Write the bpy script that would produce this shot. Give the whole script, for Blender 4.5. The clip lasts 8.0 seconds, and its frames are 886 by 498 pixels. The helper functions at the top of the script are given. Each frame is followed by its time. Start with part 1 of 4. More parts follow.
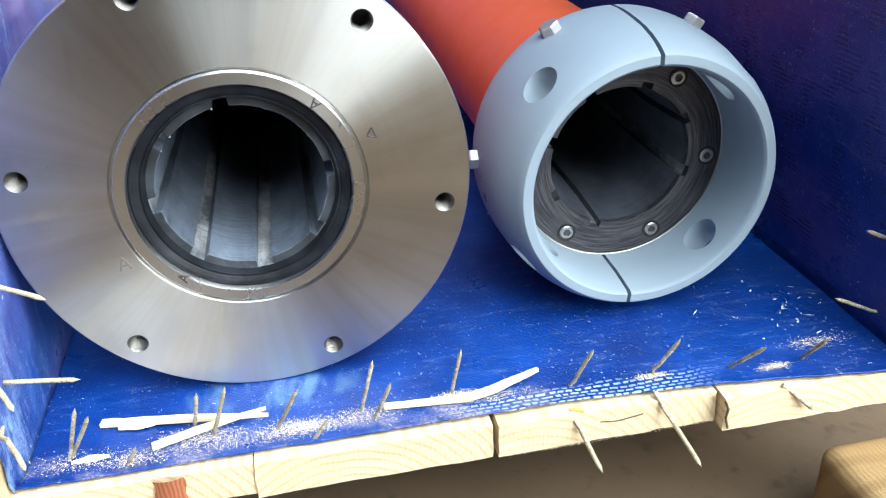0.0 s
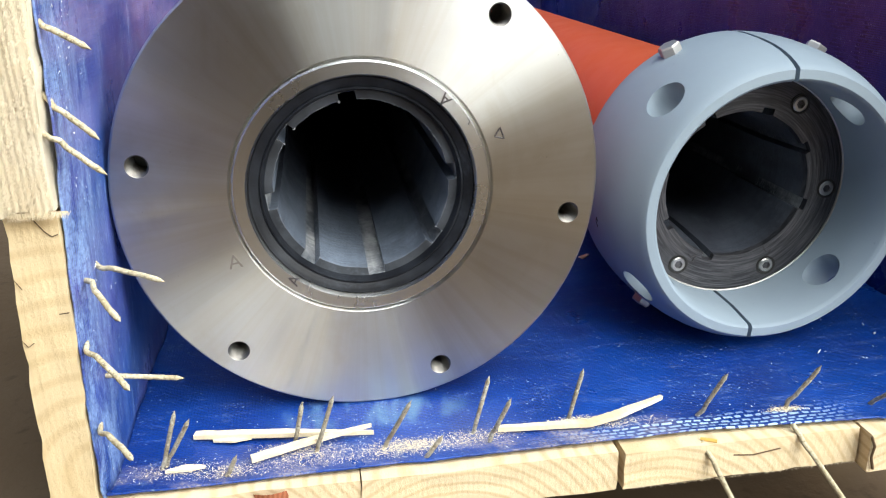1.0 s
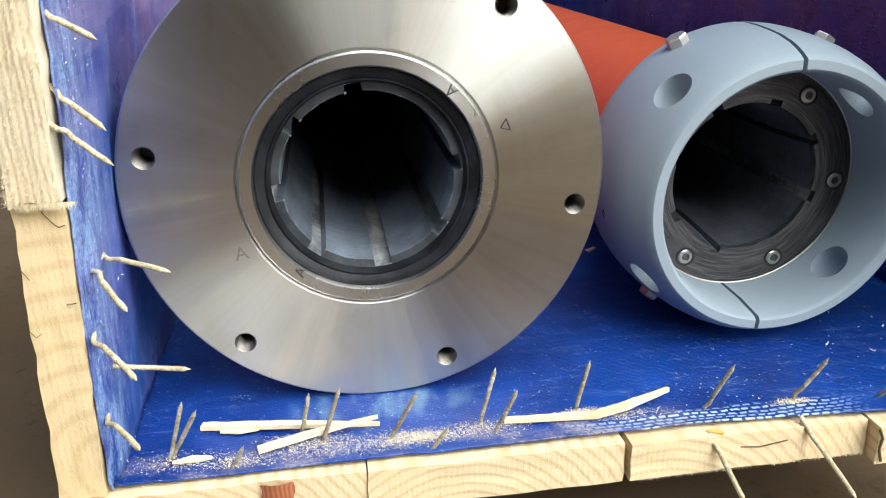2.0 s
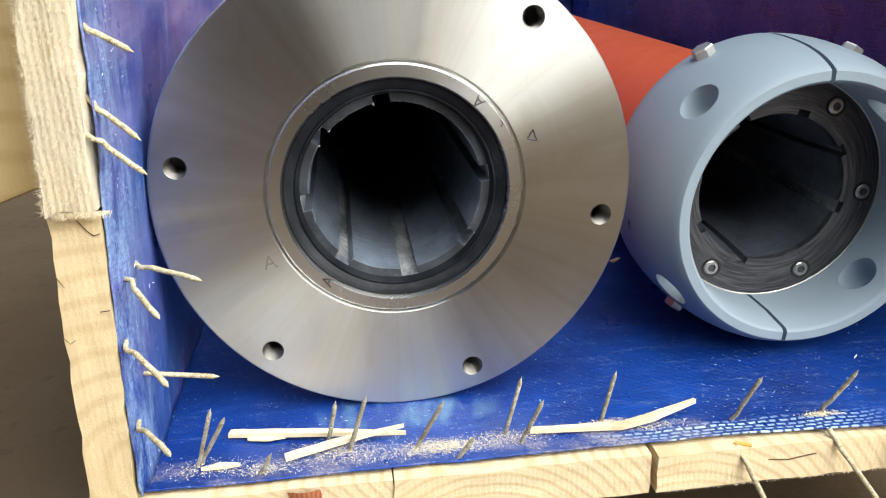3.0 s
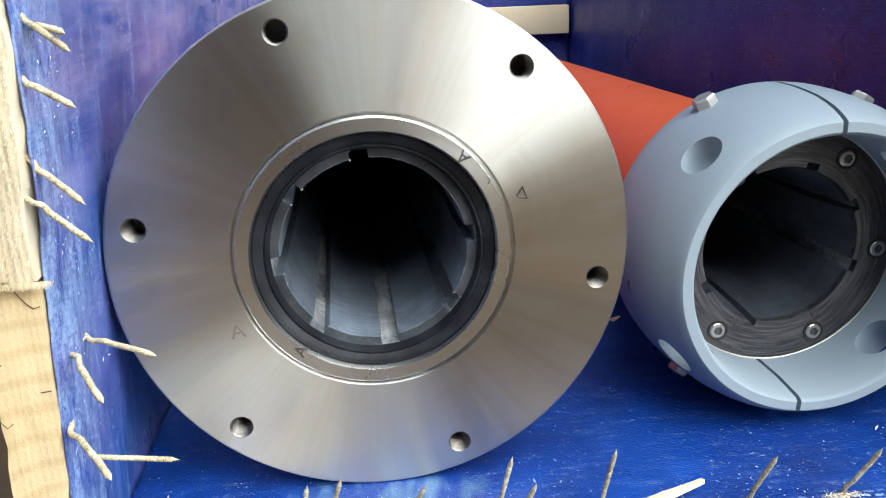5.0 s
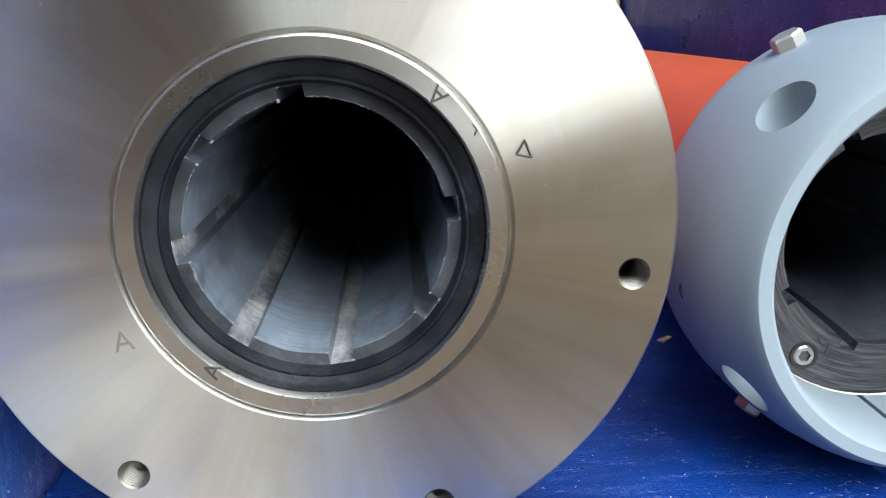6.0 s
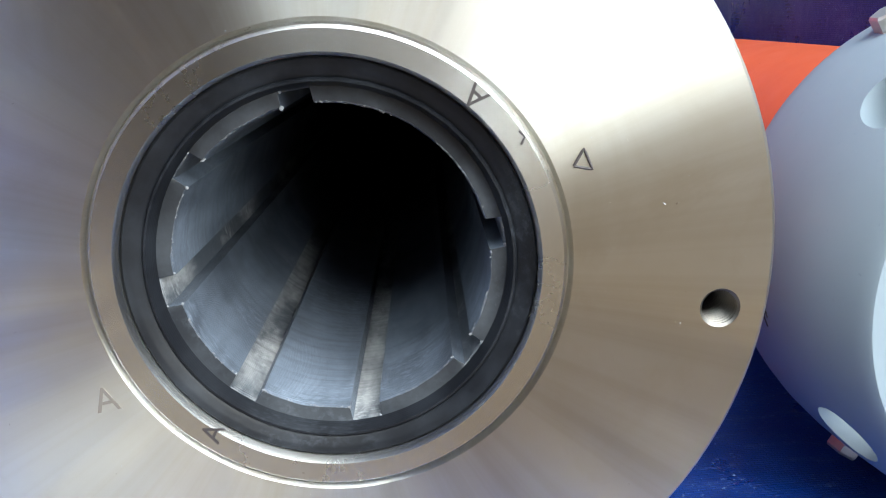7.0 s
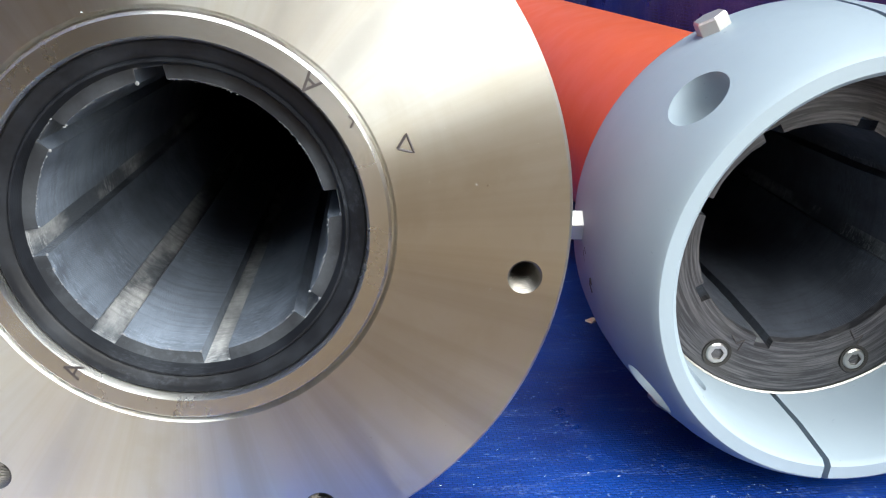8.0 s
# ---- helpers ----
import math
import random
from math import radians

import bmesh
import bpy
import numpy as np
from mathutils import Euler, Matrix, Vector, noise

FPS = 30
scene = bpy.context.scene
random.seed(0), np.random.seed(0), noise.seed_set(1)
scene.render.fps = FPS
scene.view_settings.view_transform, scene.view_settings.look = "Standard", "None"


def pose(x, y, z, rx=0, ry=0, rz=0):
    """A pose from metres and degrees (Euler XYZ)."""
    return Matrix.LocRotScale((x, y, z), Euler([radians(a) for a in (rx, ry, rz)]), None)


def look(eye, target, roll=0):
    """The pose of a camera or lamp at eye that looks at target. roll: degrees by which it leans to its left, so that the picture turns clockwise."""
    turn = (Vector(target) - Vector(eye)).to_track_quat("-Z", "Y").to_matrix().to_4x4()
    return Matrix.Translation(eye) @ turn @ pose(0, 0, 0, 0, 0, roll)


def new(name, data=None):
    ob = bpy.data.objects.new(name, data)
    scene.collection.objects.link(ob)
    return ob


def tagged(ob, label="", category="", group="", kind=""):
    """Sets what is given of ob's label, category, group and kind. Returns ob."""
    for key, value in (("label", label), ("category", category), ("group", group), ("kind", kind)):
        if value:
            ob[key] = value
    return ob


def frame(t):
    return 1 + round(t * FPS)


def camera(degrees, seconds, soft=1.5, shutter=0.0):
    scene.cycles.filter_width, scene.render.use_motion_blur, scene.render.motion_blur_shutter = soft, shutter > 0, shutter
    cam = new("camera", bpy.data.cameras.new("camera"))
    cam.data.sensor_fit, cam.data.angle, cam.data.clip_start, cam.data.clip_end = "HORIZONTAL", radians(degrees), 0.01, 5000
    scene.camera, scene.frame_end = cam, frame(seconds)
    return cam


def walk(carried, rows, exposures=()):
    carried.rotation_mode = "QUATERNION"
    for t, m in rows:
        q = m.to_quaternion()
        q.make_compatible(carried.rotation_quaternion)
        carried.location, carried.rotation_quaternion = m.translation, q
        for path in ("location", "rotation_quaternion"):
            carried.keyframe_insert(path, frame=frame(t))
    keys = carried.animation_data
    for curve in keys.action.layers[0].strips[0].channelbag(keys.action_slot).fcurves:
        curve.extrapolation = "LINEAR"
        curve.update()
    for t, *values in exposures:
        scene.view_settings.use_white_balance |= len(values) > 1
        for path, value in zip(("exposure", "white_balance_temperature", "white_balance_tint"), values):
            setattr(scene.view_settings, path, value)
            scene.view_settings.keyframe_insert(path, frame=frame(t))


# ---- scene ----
cam = camera(56.5, 8.0, 1.15)
PATH = [
    (0, (0.042, -0.502, 0.361), (0.342, 1.238, -0.578), -2.9),
    (0.3, (-0.015, -0.509, 0.32), (0.353, 1.331, -0.37), -0.4),
    (0.5, (-0.026, -0.512, 0.302), (0.328, 1.33, -0.395), -1.2),
    (1, (-0.024, -0.491, 0.295), (0.25, 1.36, -0.412), -1.5),
    (1.5, (-0.022, -0.491, 0.292), (0.251, 1.353, -0.432), -1.6),
    (3, (-0.028, -0.494, 0.293), (0.182, 1.371, -0.397), -2.0),
    (3.5, (-0.027, -0.491, 0.291), (0.183, 1.372, -0.406), -2.1),
    (4, (-0.025, -0.488, 0.289), (0.18, 1.371, -0.419), -2.1),
    (4.5, (-0.034, -0.481, 0.292), (0.224, 1.388, -0.37), -0.8),
    (5, (-0.012, -0.453, 0.291), (0.202, 1.447, -0.298), -2.2),
    (5.2, (0.002, -0.425, 0.289), (0.217, 1.479, -0.285), -2.8),
    (6.3, (0.042, -0.297, 0.22), (0.079, 1.636, -0.292), -3.1),
    (6.5, (0.043, -0.281, 0.223), (0.066, 1.654, -0.28), -4.0),
    (7, (0.038, -0.264, 0.228), (0.041, 1.663, -0.308), -4.4),
    (7.5, (0.047, -0.269, 0.231), (0.095, 1.627, -0.405), -1.7),
    (8, (0.079, -0.3, 0.245), (0.205, 1.582, -0.419), -0.8),
]
EXPOSURES = [
    (0.0, 1.34, 5950, 8), (0.5, 1.13, 6200, 9), (1.0, 1.02, 6450, 10), (3.0, 0.94, 6600, 10), (4.0, 0.92, 6600, 10), (4.5, 0.96, 6500, 10),
    (5.0, 1.02, 6350, 9), (6.3, 1.36, 6300, 8), (7.0, 1.50, 6200, 7), (7.5, 1.53, 6150, 7), (8.0, 1.55, 6550, 9),
]
walk(cam, [(t, look(eye, target, roll)) for t, eye, target, roll in PATH], EXPOSURES)

# ---- world and light ----
SUN_EL, SUN_AZ = 43.0, 145.0
world = bpy.data.worlds.new("sky")
scene.world = world
world.use_nodes = True
wn, wl = world.node_tree.nodes, world.node_tree.links
sky = wn.new("ShaderNodeTexSky")
sky.sky_type, sky.sun_disc = "NISHITA", False
sky.sun_elevation, sky.sun_rotation = radians(SUN_EL), radians(SUN_AZ)
sky.air_density, sky.dust_density = 1.0, 4.0
wl.new(sky.outputs[0], wn["Background"].inputs[0])
wn["Background"].inputs[1].default_value = 0.05

sun = new("sun", bpy.data.lights.new("sun", "SUN"))
sun.data.energy, sun.data.angle, sun.data.color = 4.3, radians(84), (0.95, 1.0, 0.985)
sd = Vector((math.sin(radians(SUN_AZ)) * math.cos(radians(SUN_EL)), math.cos(radians(SUN_AZ)) * math.cos(radians(SUN_EL)), math.sin(radians(SUN_EL))))
sun.matrix_world = look(sd * 5, (0, 0, 0))


# ---- material helpers ----
class Mat:
    """A Principled material with short ways to add nodes."""

    def __init__(self, name, color=(0.5, 0.5, 0.5), rough=0.5, metal=0.0, spec=0.5):
        self.m = bpy.data.materials.new(name)
        self.m.use_nodes = True
        self.t = self.m.node_tree
        self.b = self.t.nodes["Principled BSDF"]
        self.set("Base Color", (*color, 1)), self.set("Roughness", rough), self.set("Metallic", metal), self.set("Specular IOR Level", spec)
        self.coord = self.t.nodes.new("ShaderNodeTexCoord")

    def set(self, key, value):
        self.b.inputs[key].default_value = value

    def node(self, kind, **values):
        n = self.t.nodes.new(kind)
        for k, v in values.items():
            n.inputs[k.replace("_", " ")].default_value = v
        return n

    def link(self, a, b):
        self.t.links.new(a, b)

    def mapped(self, scale=(1, 1, 1), turn=(0, 0, 0), space="Object"):
        n = self.node("ShaderNodeMapping")
        n.inputs["Scale"].default_value, n.inputs["Rotation"].default_value = scale, [radians(a) for a in turn]
        self.link(self.coord.outputs[space], n.inputs["Vector"])
        return n.outputs[0]

    def noise(self, scale, detail=4, vec=None, rough=0.55, distortion=0.0):
        n = self.node("ShaderNodeTexNoise", Scale=scale, Detail=detail, Roughness=rough, Distortion=distortion)
        self.link(vec or self.coord.outputs["Object"], n.inputs["Vector"])
        return n.outputs["Fac"]

    def ramp(self, fac, *stops):
        n = self.node("ShaderNodeValToRGB")
        e = n.color_ramp.elements
        while len(e) < len(stops):
            e.new(0.5)
        for el, (p, c) in zip(e, stops):
            el.position, el.color = p, (*c, 1) if isinstance(c, tuple) else (c, c, c, 1)
        self.link(fac, n.inputs[0])
        return n.outputs[0]

    def mix(self, fac, a, b, kind="MIX"):
        n = self.t.nodes.new("ShaderNodeMix")
        n.data_type, n.blend_type = "RGBA", kind
        for i, v in ((0, fac), (6, a), (7, b)):
            if isinstance(v, (int, float)):
                n.inputs[i].default_value = v if i == 0 else (v, v, v, 1)
            elif isinstance(v, tuple):
                n.inputs[i].default_value = (*v, 1)
            else:
                self.link(v, n.inputs[i])
        return n.outputs[2]

    def math(self, op, a, b=0.0):
        n = self.t.nodes.new("ShaderNodeMath")
        n.operation = op
        for i, v in ((0, a), (1, b)):
            if isinstance(v, (int, float)):
                n.inputs[i].default_value = v
            else:
                self.link(v, n.inputs[i])
        return n.outputs[0]

    def wave(self, scale, axis="X", vec=None, distortion=0.0, kind="BANDS", detail=2.0):
        n = self.node("ShaderNodeTexWave", Scale=scale, Distortion=distortion, Detail=detail)
        n.wave_type = kind
        if kind == "BANDS":
            n.bands_direction = axis
        else:
            n.rings_direction = axis
        self.link(vec or self.coord.outputs["Object"], n.inputs["Vector"])
        return n.outputs["Fac"]

    def color(self, sock):
        self.link(sock, self.b.inputs["Base Color"])

    def rough(self, sock):
        self.link(sock, self.b.inputs["Roughness"])

    def bump(self, *heights):
        last = None
        for sock, strength, dist in heights:
            n = self.node("ShaderNodeBump", Strength=strength, Distance=dist)
            self.link(sock, n.inputs["Height"])
            if last:
                self.link(last, n.inputs["Normal"])
            last = n.outputs[0]
        self.link(last, self.b.inputs["Normal"])


def make_tarp(name, weave_turn, deep, pale, worn, streak_scale, violet=0.0, floor=False):
    k = Mat(name, deep, 0.34, 0.0, 0.5)
    v = k.mapped((1, 1, 1), weave_turn)
    big, fine = k.noise(9, 5), k.noise(70, 6)
    c = k.mix(k.ramp(big, (0.3, 0.0), (0.75, 1.0)), deep, pale)
    # violet patches stand in for reflections on the glossy cloth
    if violet:
        c = k.mix(k.ramp(k.noise(5, 4, k.mapped((1, 1.4, 3))), (0.42, 0.0), (0.68, violet)), c, (0.17, 0.12, 0.42))
    streak = k.noise(24, 7, k.mapped(streak_scale), 0.7)
    dust = k.noise(420, 3, v, 0.7)
    scuff = k.math("MULTIPLY", k.ramp(streak, (0.53, 0.0), (0.70, 1.0)), k.ramp(dust, (0.42, 0.0), (0.60, 1.0)))
    c = k.mix(k.math("MULTIPLY", scuff, worn), c, (0.34, 0.50, 0.80))
    thread_ = k.noise(130, 4, k.mapped((0.35, 4.5, 1), weave_turn), 0.7)
    c = k.mix(k.ramp(thread_, (0.50, 0.0), (0.72, 0.22)), c, tuple(q * 1.35 for q in pale))
    c = k.mix(k.ramp(thread_, (0.28, 0.35), (0.48, 0.0)), c, tuple(q * 0.45 for q in deep))
    cloth = k.node("ShaderNodeTexBrick", Scale=1.0, Mortar_Size=0.0004, Mortar_Smooth=0.6, Brick_Width=0.0044, Row_Height=0.0019)
    sway = k.node("ShaderNodeTexNoise", Scale=40, Detail=2)
    k.link(v, sway.inputs["Vector"])
    bent = k.t.nodes.new("ShaderNodeVectorMath")
    bent.operation = "MULTIPLY_ADD"
    k.link(sway.outputs["Color"], bent.inputs[0])
    bent.inputs[1].default_value = (0.004, 0.0022, 0)
    k.link(v, bent.inputs[2]), k.link(bent.outputs[0], cloth.inputs["Vector"])
    shown = k.ramp(k.noise(26, 4), (0.35, 0.25), (0.65, 0.85))
    c = k.mix(k.math("MULTIPLY", cloth.outputs["Fac"], shown), c, tuple(q * 0.30 for q in deep))
    flecks = k.math("MULTIPLY", k.ramp(k.noise(330, 2, v), (0.66, 0.0), (0.72, 1.0)), k.ramp(k.noise(14, 3), (0.42, 0.0), (0.6, 1.0)))
    c = k.mix(k.math("MULTIPLY", flecks, 0.65), c, (0.42, 0.58, 0.82))
    if floor:
        sep = k.t.nodes.new("ShaderNodeSeparateXYZ")
        k.link(k.coord.outputs["Object"], sep.inputs[0])
        x, y = sep.outputs[0], sep.outputs[1]
        # hem worn to pale weave along the front edge
        along = k.math("MULTIPLY", k.ramp(x, (0.10, 0.0), (0.17, 1.0)), k.ramp(x, (0.25, 1.0), (0.31, 0.0)))
        front = k.ramp(k.math("ADD", k.math("MULTIPLY", y, -10.0), k.math("MULTIPLY", k.noise(30, 3), 0.12)), (0.655, 0.0), (0.70, 1.0))
        br = k.node("ShaderNodeTexBrick", Scale=1.0, Mortar_Size=0.0012, Mortar_Smooth=0.3, Brick_Width=0.0068, Row_Height=0.0042)
        br.offset = 0.5
        wob = k.node("ShaderNodeTexNoise", Scale=55, Detail=3)
        k.link(k.coord.outputs["Object"], wob.inputs["Vector"])
        sc = k.t.nodes.new("ShaderNodeVectorMath")
        sc.operation = "MULTIPLY_ADD"
        k.link(wob.outputs["Color"], sc.inputs[0])
        sc.inputs[1].default_value = (0.012, 0.0070, 0)
        k.link(k.coord.outputs["Object"], sc.inputs[2])
        k.link(sc.outputs[0], br.inputs["Vector"])
        worn_in = k.ramp(k.noise(38, 4, k.mapped((0.5, 1.6, 1))), (0.34, 0.45), (0.52, 1.0))
        hem = k.math("MULTIPLY", k.math("MULTIPLY", k.math("MULTIPLY", along, front), worn_in), k.math("SUBTRACT", 1.0, br.outputs["Fac"]))
        c = k.mix(hem, c, (0.52, 0.70, 0.92))
        # rubbed patch where the flange was dragged
        dx = k.math("MULTIPLY", k.math("ADD", x, 0.005), 14.0)
        dy = k.math("MULTIPLY", k.math("ADD", y, 0.012), 42.0)
        d2 = k.math("ADD", k.math("MULTIPLY", dx, dx), k.math("MULTIPLY", dy, dy))
        patch = k.math("MULTIPLY", k.ramp(d2, (0.35, 1.0), (1.0, 0.0)), k.ramp(k.noise(60, 6, k.mapped((1, 0.4, 1))), (0.46, 0.0), (0.66, 0.7)))
        c = k.mix(patch, c, (0.12, 0.24, 0.38))
        # film of sawdust trodden in along the edge
        strip = k.math("MULTIPLY", k.ramp(y, (0.0, 1.0), (1.0, 1.0)), k.ramp(k.math("MULTIPLY", y, -10.0), (0.44, 0.0), (0.62, 1.0)))
        span = k.ramp(x, (0.13, 1.0), (0.22, 0.0))
        film = k.math("MULTIPLY", k.math("MULTIPLY", strip, span), k.math("MULTIPLY", k.ramp(k.noise(22, 4), (0.46, 0.0), (0.68, 1.0)), k.ramp(k.noise(500, 4, None, 0.75), (0.40, 0.0), (0.62, 1.0))))
        c = k.mix(k.math("MULTIPLY", film, 0.85), c, (0.74, 0.62, 0.42))
    elif violet > 0.4:
        sep = k.t.nodes.new("ShaderNodeSeparateXYZ")
        k.link(k.coord.outputs["Object"], sep.inputs[0])
        near = k.ramp(k.math("MULTIPLY", sep.outputs[1], -10.0), (0.10, 0.12), (0.60, 1.0))
        rub = k.math("MULTIPLY", near, k.math("MULTIPLY", k.ramp(k.noise(55, 7, k.mapped((1, 2.2, 0.55)), 0.72), (0.40, 0.0), (0.60, 1.0)), k.ramp(k.noise(380, 3, None, 0.7), (0.34, 0.25), (0.55, 1.0))))
        c = k.mix(k.math("MULTIPLY", rub, 0.7), c, (0.34, 0.50, 0.80))
        # pale violet sheen and scuffing put into the colour, stronger towards the top
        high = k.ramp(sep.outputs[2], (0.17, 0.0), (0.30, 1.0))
        sheen_scuff = k.math("MULTIPLY", high, k.ramp(k.noise(9, 6, k.mapped((1, 0.7, 4)), 0.65), (0.40, 0.0), (0.68, 0.75)))
        c = k.mix(sheen_scuff, c, (0.42, 0.40, 0.66))
    k.color(c)
    k.rough(k.ramp(k.noise(16, 5), (0.3, 0.24), (0.7, 0.46)))
    k.bump((k.math("SUBTRACT", 1.0, cloth.outputs["Fac"]), 0.45, 0.0005), (thread_, 0.35, 0.0008), (fine, 0.28, 0.0012), (big, 0.35, 0.01))
    return k.m


def make_pine(name, light, dark, ring_axis="Y", ring_scale=20, rough_saw=0.0, center=(0, 0, 0), strength=0.5):
    k = Mat(name, light, 0.72, 0.0, 0.25)
    info = k.t.nodes.new("ShaderNodeObjectInfo")
    mp = k.node("ShaderNodeMapping")
    mp.inputs["Location"].default_value = center
    k.link(k.coord.outputs["Object"], mp.inputs["Vector"])
    shift = k.t.nodes.new("ShaderNodeVectorMath")
    shift.operation = "ADD"
    cx = k.t.nodes.new("ShaderNodeCombineXYZ")
    k.link(k.math("SUBTRACT", k.math("MULTIPLY", info.outputs["Random"], 0.16), 0.08), cx.inputs[0])
    k.link(k.math("MULTIPLY", info.outputs["Random"], 0.05), cx.inputs[2])
    k.link(mp.outputs[0], shift.inputs[0]), k.link(cx.outputs[0], shift.inputs[1])
    rings = k.wave(ring_scale, ring_axis, shift.outputs[0], 2.0, "RINGS", 2)
    mott, fibre = k.noise(22, 6), k.noise(240, 5, k.mapped((1, 0.12, 1)), 0.7)
    c = k.mix(k.ramp(rings, (0.55, 0.0), (0.97, strength)), light, dark)
    c = k.mix(k.ramp(mott, (0.38, 0.0), (0.75, 0.6)), c, (light[0] * 1.04, light[1] * 0.96, light[2] * 0.78))
    c = k.mix(k.ramp(fibre, (0.55, 0.0), (0.8, 0.25)), c, dark)
    knots = k.ramp(k.noise(11, 2, k.mapped((1, 0.3, 1))), (0.70, 0.0), (0.76, 0.7))
    c = k.mix(knots, c, (dark[0] * 0.7, dark[1] * 0.5, dark[2] * 0.4))
    c = k.mix(k.math("MULTIPLY", info.outputs["Random"], 0.22), c, (light[0] * 0.86, light[1] * 0.80, light[2] * 0.70))
    k.color(c)
    saw = k.wave(92, "X", k.mapped((1, 1, 0.06)), 3.5, "BANDS", 4)
    k.bump((rings, 0.06, 0.001), (fibre, 0.3, 0.001), (saw, rough_saw * 0.55, 0.0010), (k.noise(560, 5, None, 0.72), 0.3 + rough_saw * 0.6, 0.0012))
    return k.m


def make_turned_steel(name, base, rough, aniso, fans):
    k = Mat(name, base, rough, 1.0)
    tan = k.t.nodes.new("ShaderNodeTangent")
    tan.direction_type, tan.axis = "RADIAL", "Y"
    k.link(tan.outputs[0], k.b.inputs["Tangent"])
    k.set("Anisotropic", aniso), k.set("Anisotropic Rotation", 0.25)
    stain, film = k.noise(14, 5), k.noise(5, 3)
    c = k.mix(k.ramp(stain, (0.45, 0.0), (0.8, 0.5)), base, (base[0] * 0.80, base[1] * 0.72, base[2] * 0.60))
    c = k.mix(k.ramp(film, (0.4, 0.0), (0.7, 0.4)), c, (base[0] * 0.86, base[1] * 0.90, base[2] * 0.98))
    # fans of reflected light painted as darker rays round the axis, with varied roughness
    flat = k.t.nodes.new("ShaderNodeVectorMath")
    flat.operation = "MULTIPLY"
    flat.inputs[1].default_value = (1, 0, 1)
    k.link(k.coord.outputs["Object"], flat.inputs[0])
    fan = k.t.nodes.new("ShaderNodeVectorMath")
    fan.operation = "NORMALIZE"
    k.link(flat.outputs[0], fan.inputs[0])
    painted_rays = k.noise(9, 7, fan.outputs[0], 0.62)
    c = k.mix(k.ramp(painted_rays, (0.44, 0.0), (0.66, 0.45 * fans)), c, (base[0] * 0.76, base[1] * 0.71, base[2] * 0.62))
    smear = k.ramp(k.noise(19, 5, k.mapped((1.0, 1, 0.8)), 0.6, 0.6), (0.54, 0.0), (0.72, 0.45))
    c = k.mix(smear, c, (base[0] * 0.76, base[1] * 0.70, base[2] * 0.60))
    specks = k.ramp(k.noise(330, 2), (0.74, 0.0), (0.78, 0.5))
    c = k.mix(specks, c, (0.30, 0.25, 0.20))
    k.color(c)
    k.rough(k.mix(0.5 * fans, k.ramp(k.noise(22, 6), (0.3, rough * 0.95), (0.75, rough * 1.12)), k.ramp(painted_rays, (0.3, rough * 0.80), (0.7, rough * 1.25))))
    rings = k.wave(900, "Y", None, 0.15, "RINGS", 1)
    k.bump((rings, 0.05, 0.0002))
    return k.m


TARP_FLOOR = make_tarp("blue_tarp_floor", (0, 0, 0), (0.002, 0.026, 0.20), (0.004, 0.066, 0.38), 0.35, (1, 5, 1), 0.0, True)
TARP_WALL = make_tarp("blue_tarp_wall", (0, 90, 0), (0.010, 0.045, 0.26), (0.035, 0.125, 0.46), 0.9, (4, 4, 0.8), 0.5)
# darker copy of the cloth: shade of the right and back walls is in its colour
TARP_SHADE = make_tarp("blue_tarp_painted_shade", (90, 0, 0), (0.007, 0.018, 0.19), (0.012, 0.040, 0.28), 0.25, (1, 1, 7), 0.35)
PINE_END = make_pine("pine_end_grain", (0.75, 0.62, 0.42), (0.50, 0.34, 0.17), "Y", 46, 0.12, (0.0, 0, 0.050), 0.60)
PINE_SIDE = make_pine("pine_side_end_grain", (0.73, 0.585, 0.365), (0.52, 0.36, 0.18), "Y", 22, 0.12, (0.10, 0, -0.06), 0.5)
PINE_SAWN = make_pine("pine_rough_sawn", (0.88, 0.79, 0.62), (0.76, 0.65, 0.46), "Y", 30, 1.0, (0.2, 0, 0.02), 0.08)
PINE_SPLINT = make_pine("pine_splinter", (0.90, 0.78, 0.55), (0.72, 0.56, 0.33), "Y", 60, 0.2, (0, 0, 0), 0.25)
TIMBER = make_pine("yellowed_timber", (0.74, 0.57, 0.30), (0.55, 0.38, 0.17), "X", 14, 0.3, (0, 0, 0), 0.5)
TIMBER_WORN = make_pine("weathered_timber", (0.36, 0.24, 0.11), (0.20, 0.12, 0.055), "X", 14, 0.4, (0, 0, 0), 0.6)
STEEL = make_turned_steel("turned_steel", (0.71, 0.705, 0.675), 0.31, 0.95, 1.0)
STEEL_RING = make_turned_steel("polished_steel_ring", (0.74, 0.74, 0.73), 0.26, 0.8, 0.1)


